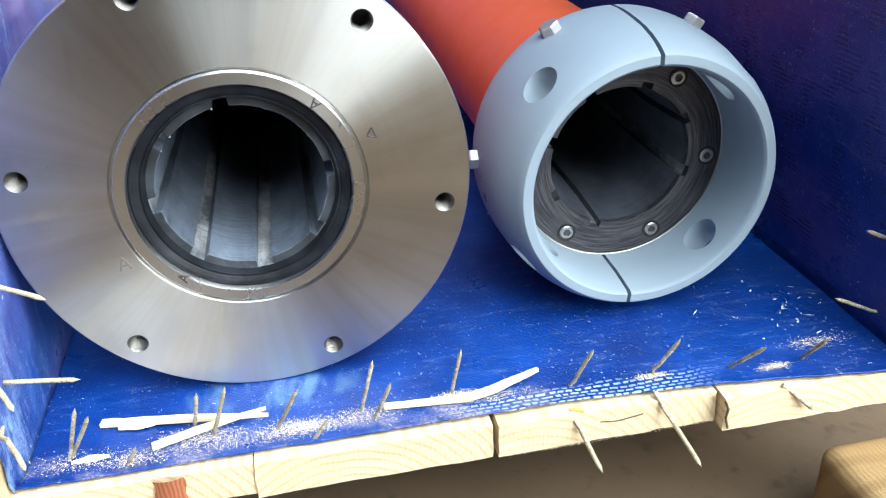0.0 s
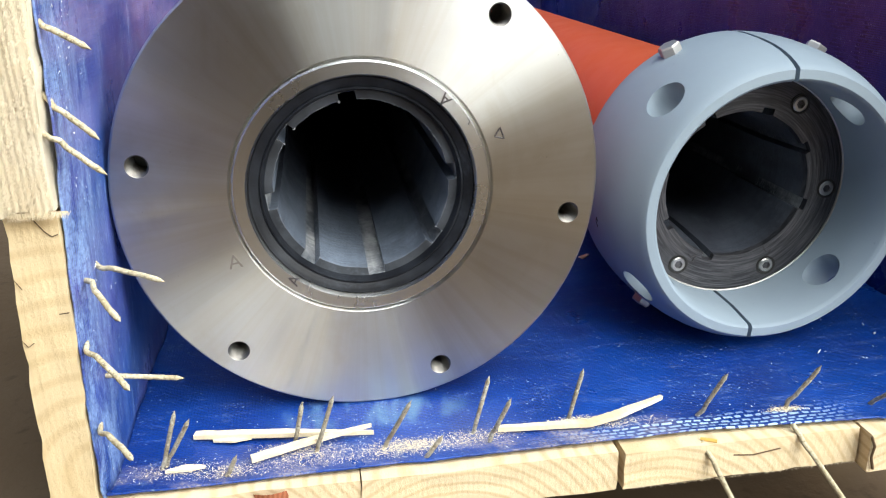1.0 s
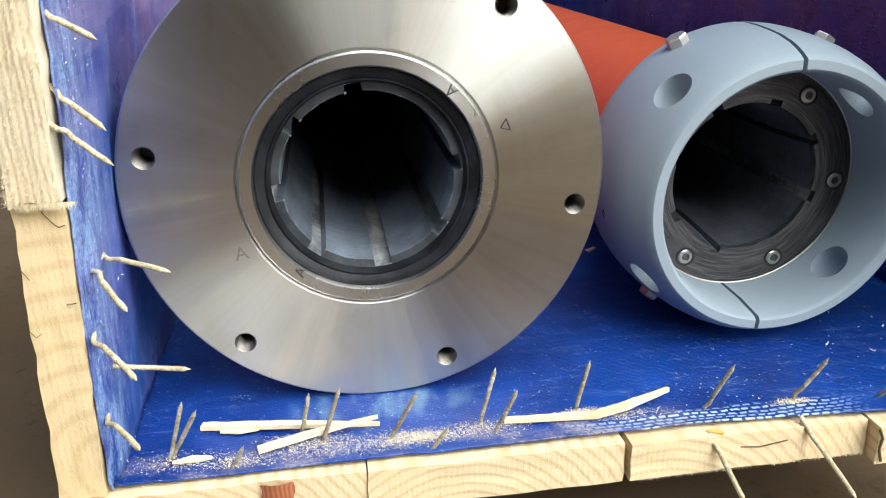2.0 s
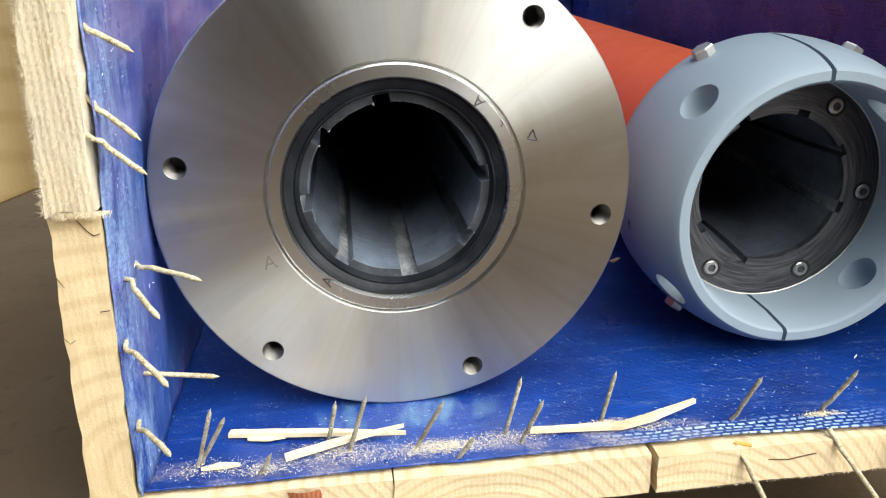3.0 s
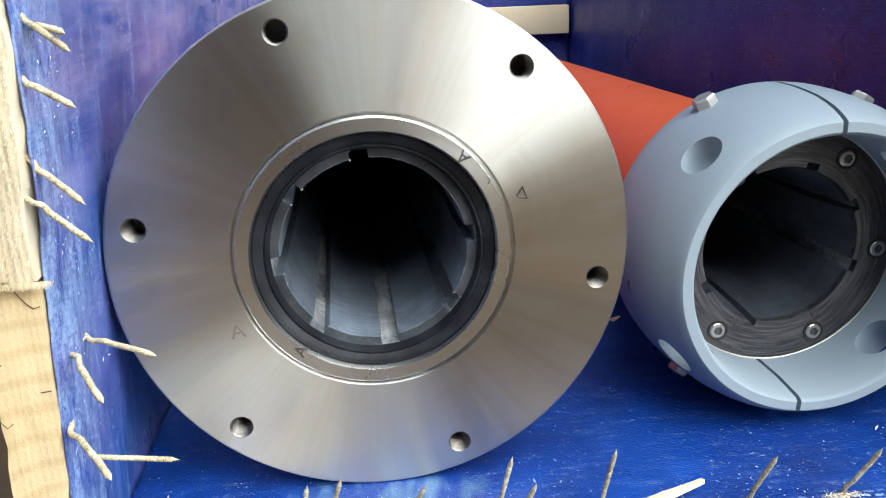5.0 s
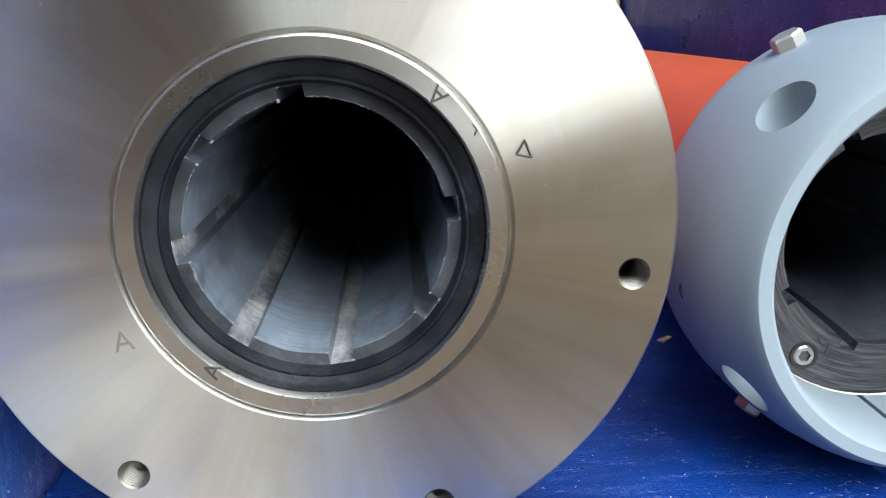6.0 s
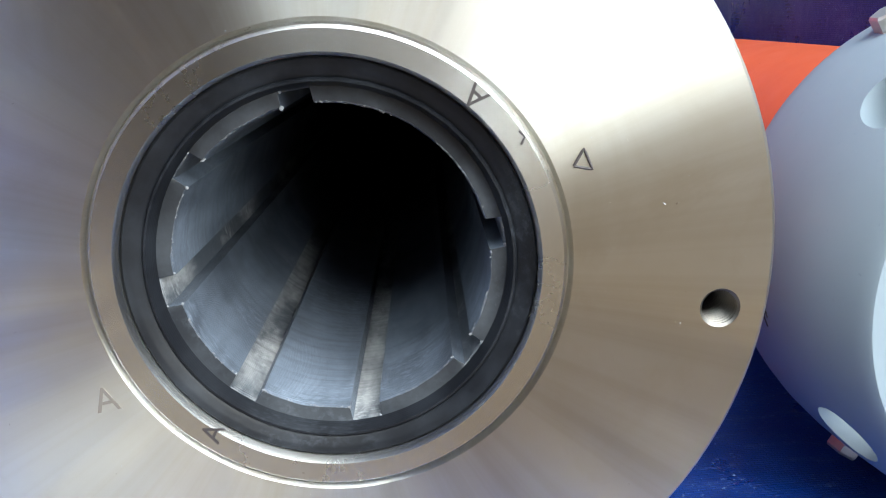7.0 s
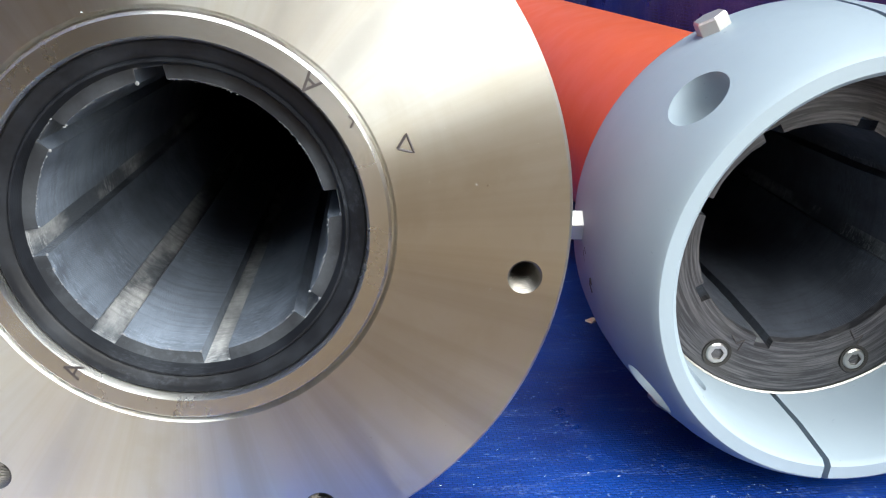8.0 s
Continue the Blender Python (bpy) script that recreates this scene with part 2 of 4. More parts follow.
def make_rubber(name, dark, pale, lo, hi, gloss, weave):
    k = Mat(name, dark, gloss, 0.0, 0.5)
    stre = k.noise(34, 7, k.mapped((1, 0.35, 1)), 0.65)
    c = k.mix(k.ramp(stre, (lo, 0.0), (hi, 1.0)), dark, pale)
    # fine scoring round the bore and rubbed scuffs
    score = k.noise(16, 6, k.mapped((1, 16, 1)), 0.7)
    c = k.mix(k.ramp(score, (0.46, 0.0), (0.70, 0.5)), c, tuple(v * 0.5 for v in dark))
    scuff = k.math("MULTIPLY", k.ramp(k.noise(26, 3), (0.50, 0.0), (0.64, 1.0)), k.ramp(k.noise(260, 5, k.mapped((1, 2.5, 1)), 0.75), (0.50, 0.0), (0.66, 0.7)))
    k.color(k.mix(scuff, c, tuple(v * 1.25 for v in pale)))
    k.rough(k.ramp(k.noise(30, 5), (0.3, gloss * 0.8), (0.7, gloss * 1.3)))
    k.bump((k.wave(330, "Y", None, 1.5), weave, 0.0005), (k.noise(700, 3), weave, 0.0005))
    return k.m


def make_plate():
    k = Mat("scored_dark_plate", (0.06, 0.06, 0.065), 0.4, 0.55, 0.5)
    sep = k.t.nodes.new("ShaderNodeSeparateXYZ")
    k.link(k.coord.outputs["Object"], sep.inputs[0])
    x, z = sep.outputs[0], sep.outputs[2]
    radius = k.math("SQRT", k.math("ADD", k.math("MULTIPLY", x, x), k.math("MULTIPLY", z, z)))
    vec = k.t.nodes.new("ShaderNodeCombineXYZ")
    k.link(k.math("MULTIPLY", radius, 900.0), vec.inputs[0])
    k.link(k.math("MULTIPLY", x, 38.0), vec.inputs[1]), k.link(k.math("MULTIPLY", z, 38.0), vec.inputs[2])
    rings = k.noise(1.0, 4, vec.outputs[0], 0.65)
    c = k.mix(k.ramp(rings, (0.42, 0.0), (0.68, 0.8)), (0.040, 0.040, 0.046), (0.15, 0.15, 0.16))
    c = k.mix(k.ramp(k.noise(35, 6), (0.5, 0.0), (0.8, 0.6)), c, (0.10, 0.095, 0.095))
    k.color(c)
    k.rough(k.ramp(k.noise(60, 4), (0.3, 0.34), (0.7, 0.55)))
    k.bump((rings, 0.2, 0.0004), (k.noise(420, 3), 0.12, 0.0004))
    return k.m


def make_paint(name, color, rough, tint):
    k = Mat(name, color, rough, 0.0, 0.45)
    c = k.mix(k.ramp(k.noise(11, 5), (0.35, 0.0), (0.75, 0.6)), color, tint)
    c = k.mix(k.ramp(k.noise(240, 3), (0.72, 0.0), (0.76, 0.45)), c, tuple(v * 0.6 for v in color))
    k.color(c)
    k.rough(k.ramp(k.noise(30, 5), (0.3, rough * 0.9), (0.7, rough * 1.25)))
    k.bump((k.noise(520, 3), 0.10, 0.0004), (k.noise(45, 3), 0.08, 0.002))
    return k.m


RUBBER = make_rubber("scored_bore_rubber", (0.050, 0.060, 0.078), (0.165, 0.20, 0.255), 0.36, 0.72, 0.38, 0.25)
RUBBER_FACE = make_rubber("smooth_black_rubber", (0.008, 0.009, 0.012), (0.030, 0.035, 0.044), 0.45, 0.85, 0.40, 0.06)
RUBBER_DUSTY = make_rubber("dusty_slot_rubber", (0.06, 0.07, 0.085), (0.42, 0.43, 0.44), 0.46, 0.66, 0.5, 0.25)
RUBBER_WORN = make_rubber("worn_dark_rubber", (0.035, 0.040, 0.052), (0.105, 0.12, 0.15), 0.36, 0.72, 0.42, 0.2)
RUBBER_FACE.node_tree.nodes["Principled BSDF"].inputs["Specular IOR Level"].default_value = 0.22
RUBBER_LIP = make_rubber("dull_lip_rubber", (0.018, 0.021, 0.027), (0.070, 0.080, 0.095), 0.40, 0.75, 0.5, 0.15)
PLATE = make_plate()
PAINT_GREY = make_paint("blue_grey_paint", (0.242, 0.303, 0.358), 0.58, (0.276, 0.338, 0.392))
PAINT_RED = make_paint("red_oxide_paint", (0.60, 0.098, 0.03), 0.5, (0.54, 0.082, 0.028))
ZINC = Mat("zinc_bolt", (0.62, 0.61, 0.58), 0.52, 1.0).m
SCREW = Mat("steel_screw", (0.50, 0.48, 0.46), 0.32, 1.0).m
BRIGHT = Mat("bright_steel_edge", (0.36, 0.36, 0.35), 0.5, 1.0).m
# near-black that stands in for shade inside bores and screw recesses
HOLE_SHADE = Mat("hole_shade_black", (0.015, 0.014, 0.013), 0.7).m
INK = Mat("black_marker_ink", (0.045, 0.038, 0.040), 0.6).m


def make_nail(name, a, b, rough):
    k = Mat(name, a, rough, 0.15, 0.4)
    c = k.mix(k.ramp(k.noise(160, 5), (0.38, 0.0), (0.62, 1.0)), a, b)
    info = k.t.nodes.new("ShaderNodeObjectInfo")
    c = k.mix(k.ramp(k.noise(620, 4, None, 0.7), (0.50, 0.0), (0.64, 0.8)), c, tuple(v * 0.35 for v in b))
    c = k.mix(k.ramp(k.noise(420, 3), (0.60, 0.0), (0.68, 0.8)), c, tuple(min(0.85, v * 1.5) for v in a))
    k.color(k.mix(k.math("MULTIPLY", info.outputs["Random"], 0.4), c, tuple(v * 0.6 for v in b)))
    k.bump((k.noise(1500, 2), 0.5, 0.0005))
    return k.m


NAIL_DUSTY = make_nail("dusty_nail", (0.70, 0.63, 0.45), (0.50, 0.42, 0.27), 0.75)
NAIL_GREY = make_nail("rusty_nail", (0.48, 0.46, 0.38), (0.30, 0.25, 0.17), 0.6)


def make_ground():
    k = Mat("dirty_concrete", (0.13, 0.105, 0.08), 0.85, 0.0, 0.3)
    c = k.mix(k.ramp(k.noise(4, 6), (0.35, 0.0), (0.7, 1.0)), (0.098, 0.066, 0.038), (0.130, 0.095, 0.061))
    c = k.mix(k.ramp(k.noise(45, 5), (0.58, 0.0), (0.72, 0.7)), c, (0.06, 0.042, 0.027))
    k.color(c)
    k.bump((k.noise(60, 6), 0.4, 0.004), (k.noise(400, 3), 0.3, 0.001))
    return k.m


GROUND = make_ground()


# ---- mesh helpers ----
def finish(name, bm, material, smooth=40):
    me = bpy.data.meshes.new(name)
    bmesh.ops.recalc_face_normals(bm, faces=bm.faces)
    bm.to_mesh(me)
    bm.free()
    me.materials.append(material)
    if smooth:
        me.shade_smooth()
        me.set_sharp_from_angle(angle=radians(smooth))
    return me


def thing(name, label, category, m=None, group="", kind=""):
    ob = tagged(new(name), label, category, group, kind)
    if m is not None:
        ob.matrix_world = m
    return ob


def part(name, bm, material, parent, label="", m=None, smooth=40):
    me = bm if isinstance(bm, bpy.types.Mesh) else finish(name, bm, material, smooth)
    ob = new(name, me)
    ob.parent = parent
    if m is not None:
        ob.matrix_basis = m
    if label:
        ob["label"] = label
    return ob


def solo(name, bm, material, label, category, m=None, group="", kind="", smooth=40):
    ob = new(name, bm if isinstance(bm, bpy.types.Mesh) else finish(name, bm, material, smooth))
    if m is not None:
        ob.matrix_world = m
    return tagged(ob, label, category, group, kind)


def lathe(profile, seg=96, closed=True):
    """A solid of revolution about y from (radius, y) points; closed joins the last point to the first."""
    bm = bmesh.new()
    rings = []
    for r, y in profile:
        rings.append([bm.verts.new((r * math.cos(2 * math.pi * i / seg), y, r * math.sin(2 * math.pi * i / seg))) for i in range(seg)])
    n = len(rings)
    for j in range(n if closed else n - 1):
        a, b = rings[j], rings[(j + 1) % n]
        for i in range(seg):
            bm.faces.new((a[i], a[(i + 1) % seg], b[(i + 1) % seg], b[i]))
    return bm


def rod(r, y0, y1, seg=32):
    """A capped cylinder along y."""
    bm = bmesh.new()
    a = [bm.verts.new((r * math.cos(2 * math.pi * i / seg), y0, r * math.sin(2 * math.pi * i / seg))) for i in range(seg)]
    b = [bm.verts.new((v.co.x, y1, v.co.z)) for v in a]
    bm.faces.new(a), bm.faces.new(b[::-1])
    for i in range(seg):
        bm.faces.new((a[i], b[i], b[(i + 1) % seg], a[(i + 1) % seg]))
    return bm


def box(x0, x1, y0, y1, z0, z1, bevel=0.0, seg=2):
    bm = bmesh.new()
    bmesh.ops.create_cube(bm, size=1)
    for v in bm.verts:
        v.co = Vector(((x0 + x1) / 2 + v.co.x * (x1 - x0), (y0 + y1) / 2 + v.co.y * (y1 - y0), (z0 + z1) / 2 + v.co.z * (z1 - z0)))
    if bevel:
        bmesh.ops.bevel(bm, geom=bm.edges[:], offset=bevel, segments=seg, affect="EDGES", profile=0.5)
    return bm


def cut(bm, cutters, material, smooth=40):
    """bm with the solids of cutters taken away."""
    ob = new("work", finish("work", bm, material, 0))
    tools = []
    for c in cutters:
        t = new("tool", finish("tool", c, material, 0))
        tools.append(t)
        mod = ob.modifiers.new("cut", "BOOLEAN")
        mod.operation, mod.object, mod.solver = "DIFFERENCE", t, "EXACT"
    dg = bpy.context.evaluated_depsgraph_get()
    dg.update()
    me = bpy.data.meshes.new_from_object(ob.evaluated_get(dg))
    for o in (ob, *tools):
        d = o.data
        bpy.data.objects.remove(o)
        bpy.data.meshes.remove(d)
    me.materials.clear()
    me.materials.append(material)
    for p in me.polygons:
        p.material_index = 0
    me.shade_smooth()
    me.set_sharp_from_angle(angle=radians(smooth))
    return me


def moved(bm, m):
    bmesh.ops.transform(bm, matrix=m, verts=bm.verts)
    return bm


def sheet(nu, nv, place):
    """A grid of quads; place(u, v) gives each corner, u and v from 0 to 1."""
    bm = bmesh.new()
    g = [[bm.verts.new(place(i / nu, j / nv)) for j in range(nv + 1)] for i in range(nu + 1)]
    for i in range(nu):
        for j in range(nv):
            bm.faces.new((g[i][j], g[i + 1][j], g[i + 1][j + 1], g[i][j + 1]))
    return bm


def tube(points, radii, seg=10):
    """A capped tube along points."""
    bm = bmesh.new()
    pts = [Vector(p) for p in points]
    rings = []
    for i, p in enumerate(pts):
        d = (pts[min(i + 1, len(pts) - 1)] - pts[max(i - 1, 0)]).normalized()
        s = d.cross(Vector((0.31, 0.83, 0.47))).normalized()
        t = d.cross(s)
        rings.append([bm.verts.new(p + radii[i] * (math.cos(2 * math.pi * k / seg) * s + math.sin(2 * math.pi * k / seg) * t)) for k in range(seg)])
    for a, b in zip(rings, rings[1:]):
        for k in range(seg):
            bm.faces.new((a[k], a[(k + 1) % seg], b[(k + 1) % seg], b[k]))
    bm.faces.new(rings[0][::-1]), bm.faces.new(rings[-1])
    return bm


# ---- setting: ground and crate ----
FLOOR_T, WALL_T = 0.028, 0.025
LEFT_X, RIGHT_X, BACK_Y, TOP_Z, LEAN = -0.162, 0.447, 1.21, 0.56, 0.052
GROUND_Z = -0.135

solo("ground", sheet(2, 2, lambda u, v: (-40 + 80 * u, -40 + 80 * v, GROUND_Z)), GROUND, "stained brown-grey concrete yard floor", "ground", kind="structure")


def make_added_wall():
    k = Mat("added_wall_grey", (0.10, 0.095, 0.085), 0.9, 0.0, 0.2)
    k.color(k.mix(k.ramp(k.noise(1.5, 6), (0.35, 0.0), (0.7, 1.0)), (0.08, 0.075, 0.068), (0.13, 0.12, 0.105)))
    k.bump((k.noise(40, 5), 0.4, 0.004))
    return k.m


ADDED_WALL = make_added_wall()
# unseen walls added beside and behind the camera to darken the steel's reflections
solo("wall_yard_side", box(-2.6, -2.4, -3.2, 4.2, GROUND_Z, 2.9), ADDED_WALL, "unseen plain grey wall added to darken reflections", "wall", kind="structure")
solo("wall_yard_behind", box(-2.4, 1.2, -3.2, -3.0, GROUND_Z, 2.4), ADDED_WALL, "unseen plain grey wall added to darken reflections", "wall", kind="structure")


def rough_board(x0, x1, y0, y1, z0, z1, seed, amount=0.0012, bevel=0.0015):
    """A board along y with a ragged sawn front end."""
    bm = box(x0, x1, y0, y1, z0, z1)
    bmesh.ops.subdivide_edges(bm, edges=[e for e in bm.edges if abs((e.verts[0].co - e.verts[1].co).y) < 1e-6], cuts=14, use_grid_fill=True)
    for v in bm.verts:
        n = noise.noise_vector(v.co * 90 + Vector((seed, seed * 2.0, 0)))
        if v.co.y < y0 + 1e-5:
            v.co += Vector((n.x * amount, n.y * amount, n.z * amount))
    return bm


JOINTS = [LEFT_X - 0.028, -0.016, 0.1435, 0.302, RIGHT_X + 0.026]
GAPS = [0.0005, 0.0003, 0.0014, 0.0010, 0.0005]
ENDS = [-0.0815, -0.0830, -0.0865, -0.0965]
crate_floor = thing("crate_floor", "pale pine crate floor of butted planks on timber bearers", "crate floor", kind="structure")
for n in range(4):
    mid = (JOINTS[n] + JOINTS[n + 1]) / 2
    part("plank", rough_board(JOINTS[n] + GAPS[n] - mid, JOINTS[n + 1] - GAPS[n + 1] - mid, ENDS[n], BACK_Y + 0.02, -FLOOR_T - 0.002 * (n % 2), -0.0025, n * 3.1), PINE_END, crate_floor, "", pose(mid, 0, 0))


def wall_left(x, z0, z1, y0, seed, amount):
    bm = rough_board(x - WALL_T, x, y0, BACK_Y + 0.02, z0, z1, seed, amount)
    for v in bm.verts:
        v.co.x += LEAN * v.co.z
    return bm


left_wall = thing("wall_left", "pale pine crate side wall of stacked boards", "crate wall", kind="structure")
part("board", wall_left(LEFT_X - 0.002, -0.001, 0.172, -0.079, 5.0, 0.0016), PINE_SIDE, left_wall)
part("board", wall_left(LEFT_X - 0.002, 0.1735, 0.345, -0.083, 9.0, 0.0030), PINE_SAWN, left_wall, "rough-sawn pale board end")
part("board", wall_left(LEFT_X - 0.002, 0.347, TOP_Z, -0.080, 13.0, 0.0030), PINE_SAWN, left_wall)
right_wall = thing("wall_right", "pine crate side wall of stacked boards", "crate wall", kind="structure")
for z0, z1 in ((0.0, 0.172), (0.174, 0.345), (0.347, TOP_Z)):
    part("board", rough_board(RIGHT_X + 0.003, RIGHT_X + 0.003 + WALL_T, -0.1, BACK_Y + 0.02, z0, z1, z1 * 30), PINE_SAWN, right_wall)
back_wall = thing("wall_back", "pine crate end wall of stacked boards", "crate wall", kind="structure")
for z0, z1 in ((0.0, 0.172), (0.174, 0.345), (0.347, TOP_Z)):
    part("board", box(LEFT_X, RIGHT_X, BACK_Y + 0.003, BACK_Y + 0.0195, z0, z1, 0.001), PINE_SAWN, back_wall)


def front_edge(x):
    return -0.0745 - 0.01 * max(0.0, x) - 0.19 * max(0.0, x - 0.2) ** 1.5


def floor_point(u, v):
    x = LEFT_X + 0.001 + (RIGHT_X - LEFT_X - 0.002) * u
    y0 = front_edge(x) + 0.0012 * noise.noise(Vector((x * 60, 1, 0)))
    w = v ** 1.6
    y = y0 + (BACK_Y - 0.004 - y0) * w
    z = 0.0006 * noise.noise(Vector((x * 30, y * 30, 3))) + 0.0012 * noise.noise(Vector((x * 9, y * 9, 7)))
    z += 0.0012 * math.exp(-(((x - 0.286) / 0.05) ** 2 + ((y - 0.085) / 0.06) ** 2))
    z += 0.0015 * math.exp(-((y - y0) / 0.006) ** 2)
    return (x, y, z)


def left_point(u, v):
    y = -0.0765 + (BACK_Y + 0.072) * (u ** 1.4)
    z = TOP_Z * v
    x = LEFT_X + 0.0025 + LEAN * z + 0.004 * noise.noise(Vector((y * 7, z * 5, 1))) + 0.0015 * noise.noise(Vector((y * 35, z * 12, 4)))
    edge = math.exp(-((y + 0.0765) / 0.012) ** 2)
    return (x - 0.003 * edge + 0.0014 * noise.noise(Vector((z * 80, y * 30, 0))) * edge, y, z)


def right_point(u, v):
    y, z = -0.095 + (BACK_Y + 0.09) * u, TOP_Z * v
    return (RIGHT_X - 0.004 + 0.004 * noise.noise(Vector((y * 6, z * 6, 11))), y, z)


def back_point(u, v):
    x, z = LEFT_X + (RIGHT_X - LEFT_X) * u, TOP_Z * v
    return (x, BACK_Y - 0.002 + 0.003 * noise.noise(Vector((x * 8, 2, z * 8))), z)


def lining(name, grid, material, label):
    me = finish(name, grid, material, 60)
    ob = tagged(new(name, me), label, "tarpaulin", kind="structure")
    s = ob.modifiers.new("thickness", "SOLIDIFY")
    s.thickness, s.offset = 0.0012, 0
    return ob


lining("tarp_floor", sheet(150, 150, floor_point), TARP_FLOOR, "blue woven tarpaulin lining the crate floor, scuffed and dusty")
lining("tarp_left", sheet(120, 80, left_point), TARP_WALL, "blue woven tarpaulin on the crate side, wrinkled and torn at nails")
lining("tarp_right", sheet(60, 40, right_point), TARP_SHADE, "blue woven tarpaulin on the crate side, shade put into its colour")
lining("tarp_back", sheet(60, 40, back_point), TARP_SHADE, "blue tarpaulin on the crate end, shade put into its colour")


def bearer(x0, x1, front):
    bm = box(x0, x1, front, BACK_Y + 0.02, GROUND_Z, -FLOOR_T - 0.0025)
    bmesh.ops.bevel(bm, geom=[e for e in bm.edges if e.verts[0].co.y < front + 1e-4 and e.verts[1].co.y < front + 1e-4], offset=0.012, segments=4, affect="EDGES", profile=0.5)
    return bm


for x0, x1, front in ((0.34, 0.43, 0.05), (-0.187, -0.10, 0.05)):
    solo("bearer", bearer(x0, x1, front), TIMBER, "yellowed timber bearer under the crate floor", "timber bearer")


def offcut():
    """A short squared timber with one worn, rounded end and a chamfered side."""
    bm = box(0.386, 0.50, -0.34, -0.090, GROUND_Z, -0.062)
    bmesh.ops.bevel(bm, geom=[e for e in bm.edges if all(v.co.y > -0.1 for v in e.verts) or all(v.co.x < 0.39 and v.co.z > -0.07 for v in e.verts)], offset=0.014, segments=5, affect="EDGES", profile=0.5)
    for v in bm.verts:
        v.co += noise.noise_vector(v.co * 70) * 0.002
        v.co.z = max(v.co.z, GROUND_Z)
    return bm


solo("timber_offcut", offcut(), TIMBER_WORN, "short weathered brown timber with a rounded end on the ground", "timber")


def batten():
    bm = box(-0.34, -0.1885, -0.020, 0.06, 0.176, 0.58, 0.004)
    for v in bm.verts:
        v.co.x += LEAN * v.co.z
        v.co.z += (v.co.x + 0.19) * 0.35 if v.co.z < 0.3 else 0
    return bm


solo("side_batten", batten(), TIMBER, "yellow-brown upright batten fixed outside the crate wall", "batten")
solo("wooden_lath", box(0.22, 0.438, BACK_Y - 0.030, BACK_Y - 0.0005, 0.210, 0.264, 0.002), PINE_SPLINT, "pale planed lath fixed across the crate end", "lath")


# ---- the flanged pump stator ----
FC = Vector((0, 0, 0.15))
HOLE_A = -10.3
SLOTS = [6 + 45 * k for k in range(8) if k != 1]


def liner(rows, slots, slot_depth, half, seg_between=9):
    """Rubber lining about y from rows of (radius, y, slotted)."""
    stops = []
    for i, a in enumerate(sorted(slots)):
        nxt = sorted(slots)[(i + 1) % len(slots)] + (360 if i + 1 == len(slots) else 0)
        e = half * 0.06
        stops += [(a - half - e, 0), (a - half + e, 1), (a, 1), (a + half - e, 1), (a + half + e, 0)]
        lo, hi = a + half + e, nxt - half - e
        stops += [(lo + (hi - lo) * k / seg_between, 0) for k in range(1, seg_between)]
    bm = bmesh.new()
    rings = []
    for r, y, slotted in rows:
        ring = []
        for a, s in stops:
            wob = 0.0005 * noise.noise(Vector((a * 0.2, y * 60, 5))) if slotted else 0
            rr = r + (slot_depth if (s and slotted) else 0) + wob
            ring.append(bm.verts.new((rr * math.cos(radians(a)), y, rr * math.sin(radians(a)))))
        rings.append(ring)
    n = len(stops)
    for (a, ra), (b, rb) in zip(zip(rings, rows), zip(rings[1:], rows[1:])):
        for i in range(n):
            fc = bm.faces.new((a[i], a[(i + 1) % n], b[(i + 1) % n], b[i]))
            if ra[2] and rb[2] and stops[i][1] and stops[(i + 1) % n][1]:
                fc.material_index = 1
    return bm


def dusted(ob):
    """Pale dust on the slot floors of a lining."""
    ob.data.materials.append(RUBBER_DUSTY)
    return ob


def thread():
    prof = [(0.0071, 0.0)]
    y = 0.0008
    while y < 0.0225:
        prof += [(0.0061, y), (0.0061, y + 0.0005), (0.0069, y + 0.0008), (0.0069, y + 0.0012)]
        y += 0.0018
    return lathe(prof + [(0.0061, 0.0245), (0.0003, 0.0249)], 28, False)


stator = thing("flanged_stator", "turned steel flange on an orange stator, dark rubber bore", "pump stator", pose(*FC))
disc = lathe([(0.0810, 0.0010), (0.0819, 0.0), (0.1484, 0.0), (0.1497, 0.0013), (0.1497, 0.0240), (0.1484, 0.0253), (0.078, 0.0253), (0.078, 0.003), (0.0806, 0.003)], 192)
tools = []
for k in range(6):
    a = radians(HOLE_A + 60 * k)
    tools.append(moved(rod(0.0070, -0.01, 0.04, 28), pose(0.1335 * math.cos(a), 0, 0.1335 * math.sin(a))))
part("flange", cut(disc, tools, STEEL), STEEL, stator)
# thread steel is darkened: the shade inside the holes is in its colour
th = finish("thread", thread(), Mat("tapped_steel_shade", (0.20, 0.19, 0.175), 0.42, 1.0).m, 12)
for k in range(6):
    a = radians(HOLE_A + 60 * k)
    part("threaded_hole", th, None, stator, "", pose(0.1335 * math.cos(a), 0.0002, 0.1335 * math.sin(a)))
part("raised_ring", lathe([(0.0702, 0.0014), (0.0714, -0.0010), (0.0785, -0.0010), (0.0797, 0.0004), (0.0797, 0.02), (0.0702, 0.02)], 160), STEEL_RING, stator, "polished raised steel ring")
FACE = [(0.0700, 0.016, 0), (0.0700, 0.0034, 0), (0.0692, 0.0026, 0), (0.0640, 0.0044, 0), (0.0634, 0.0050, 0), (0.0628, 0.0040, 0), (0.0621, 0.0040, 0), (0.0614, 0.0058, 0), (0.0607, 0.0085, 0), (0.0603, 0.0100, 0)]
LIP = [(0.0603, 0.0100, 0), (0.0552, 0.0103, 1)]
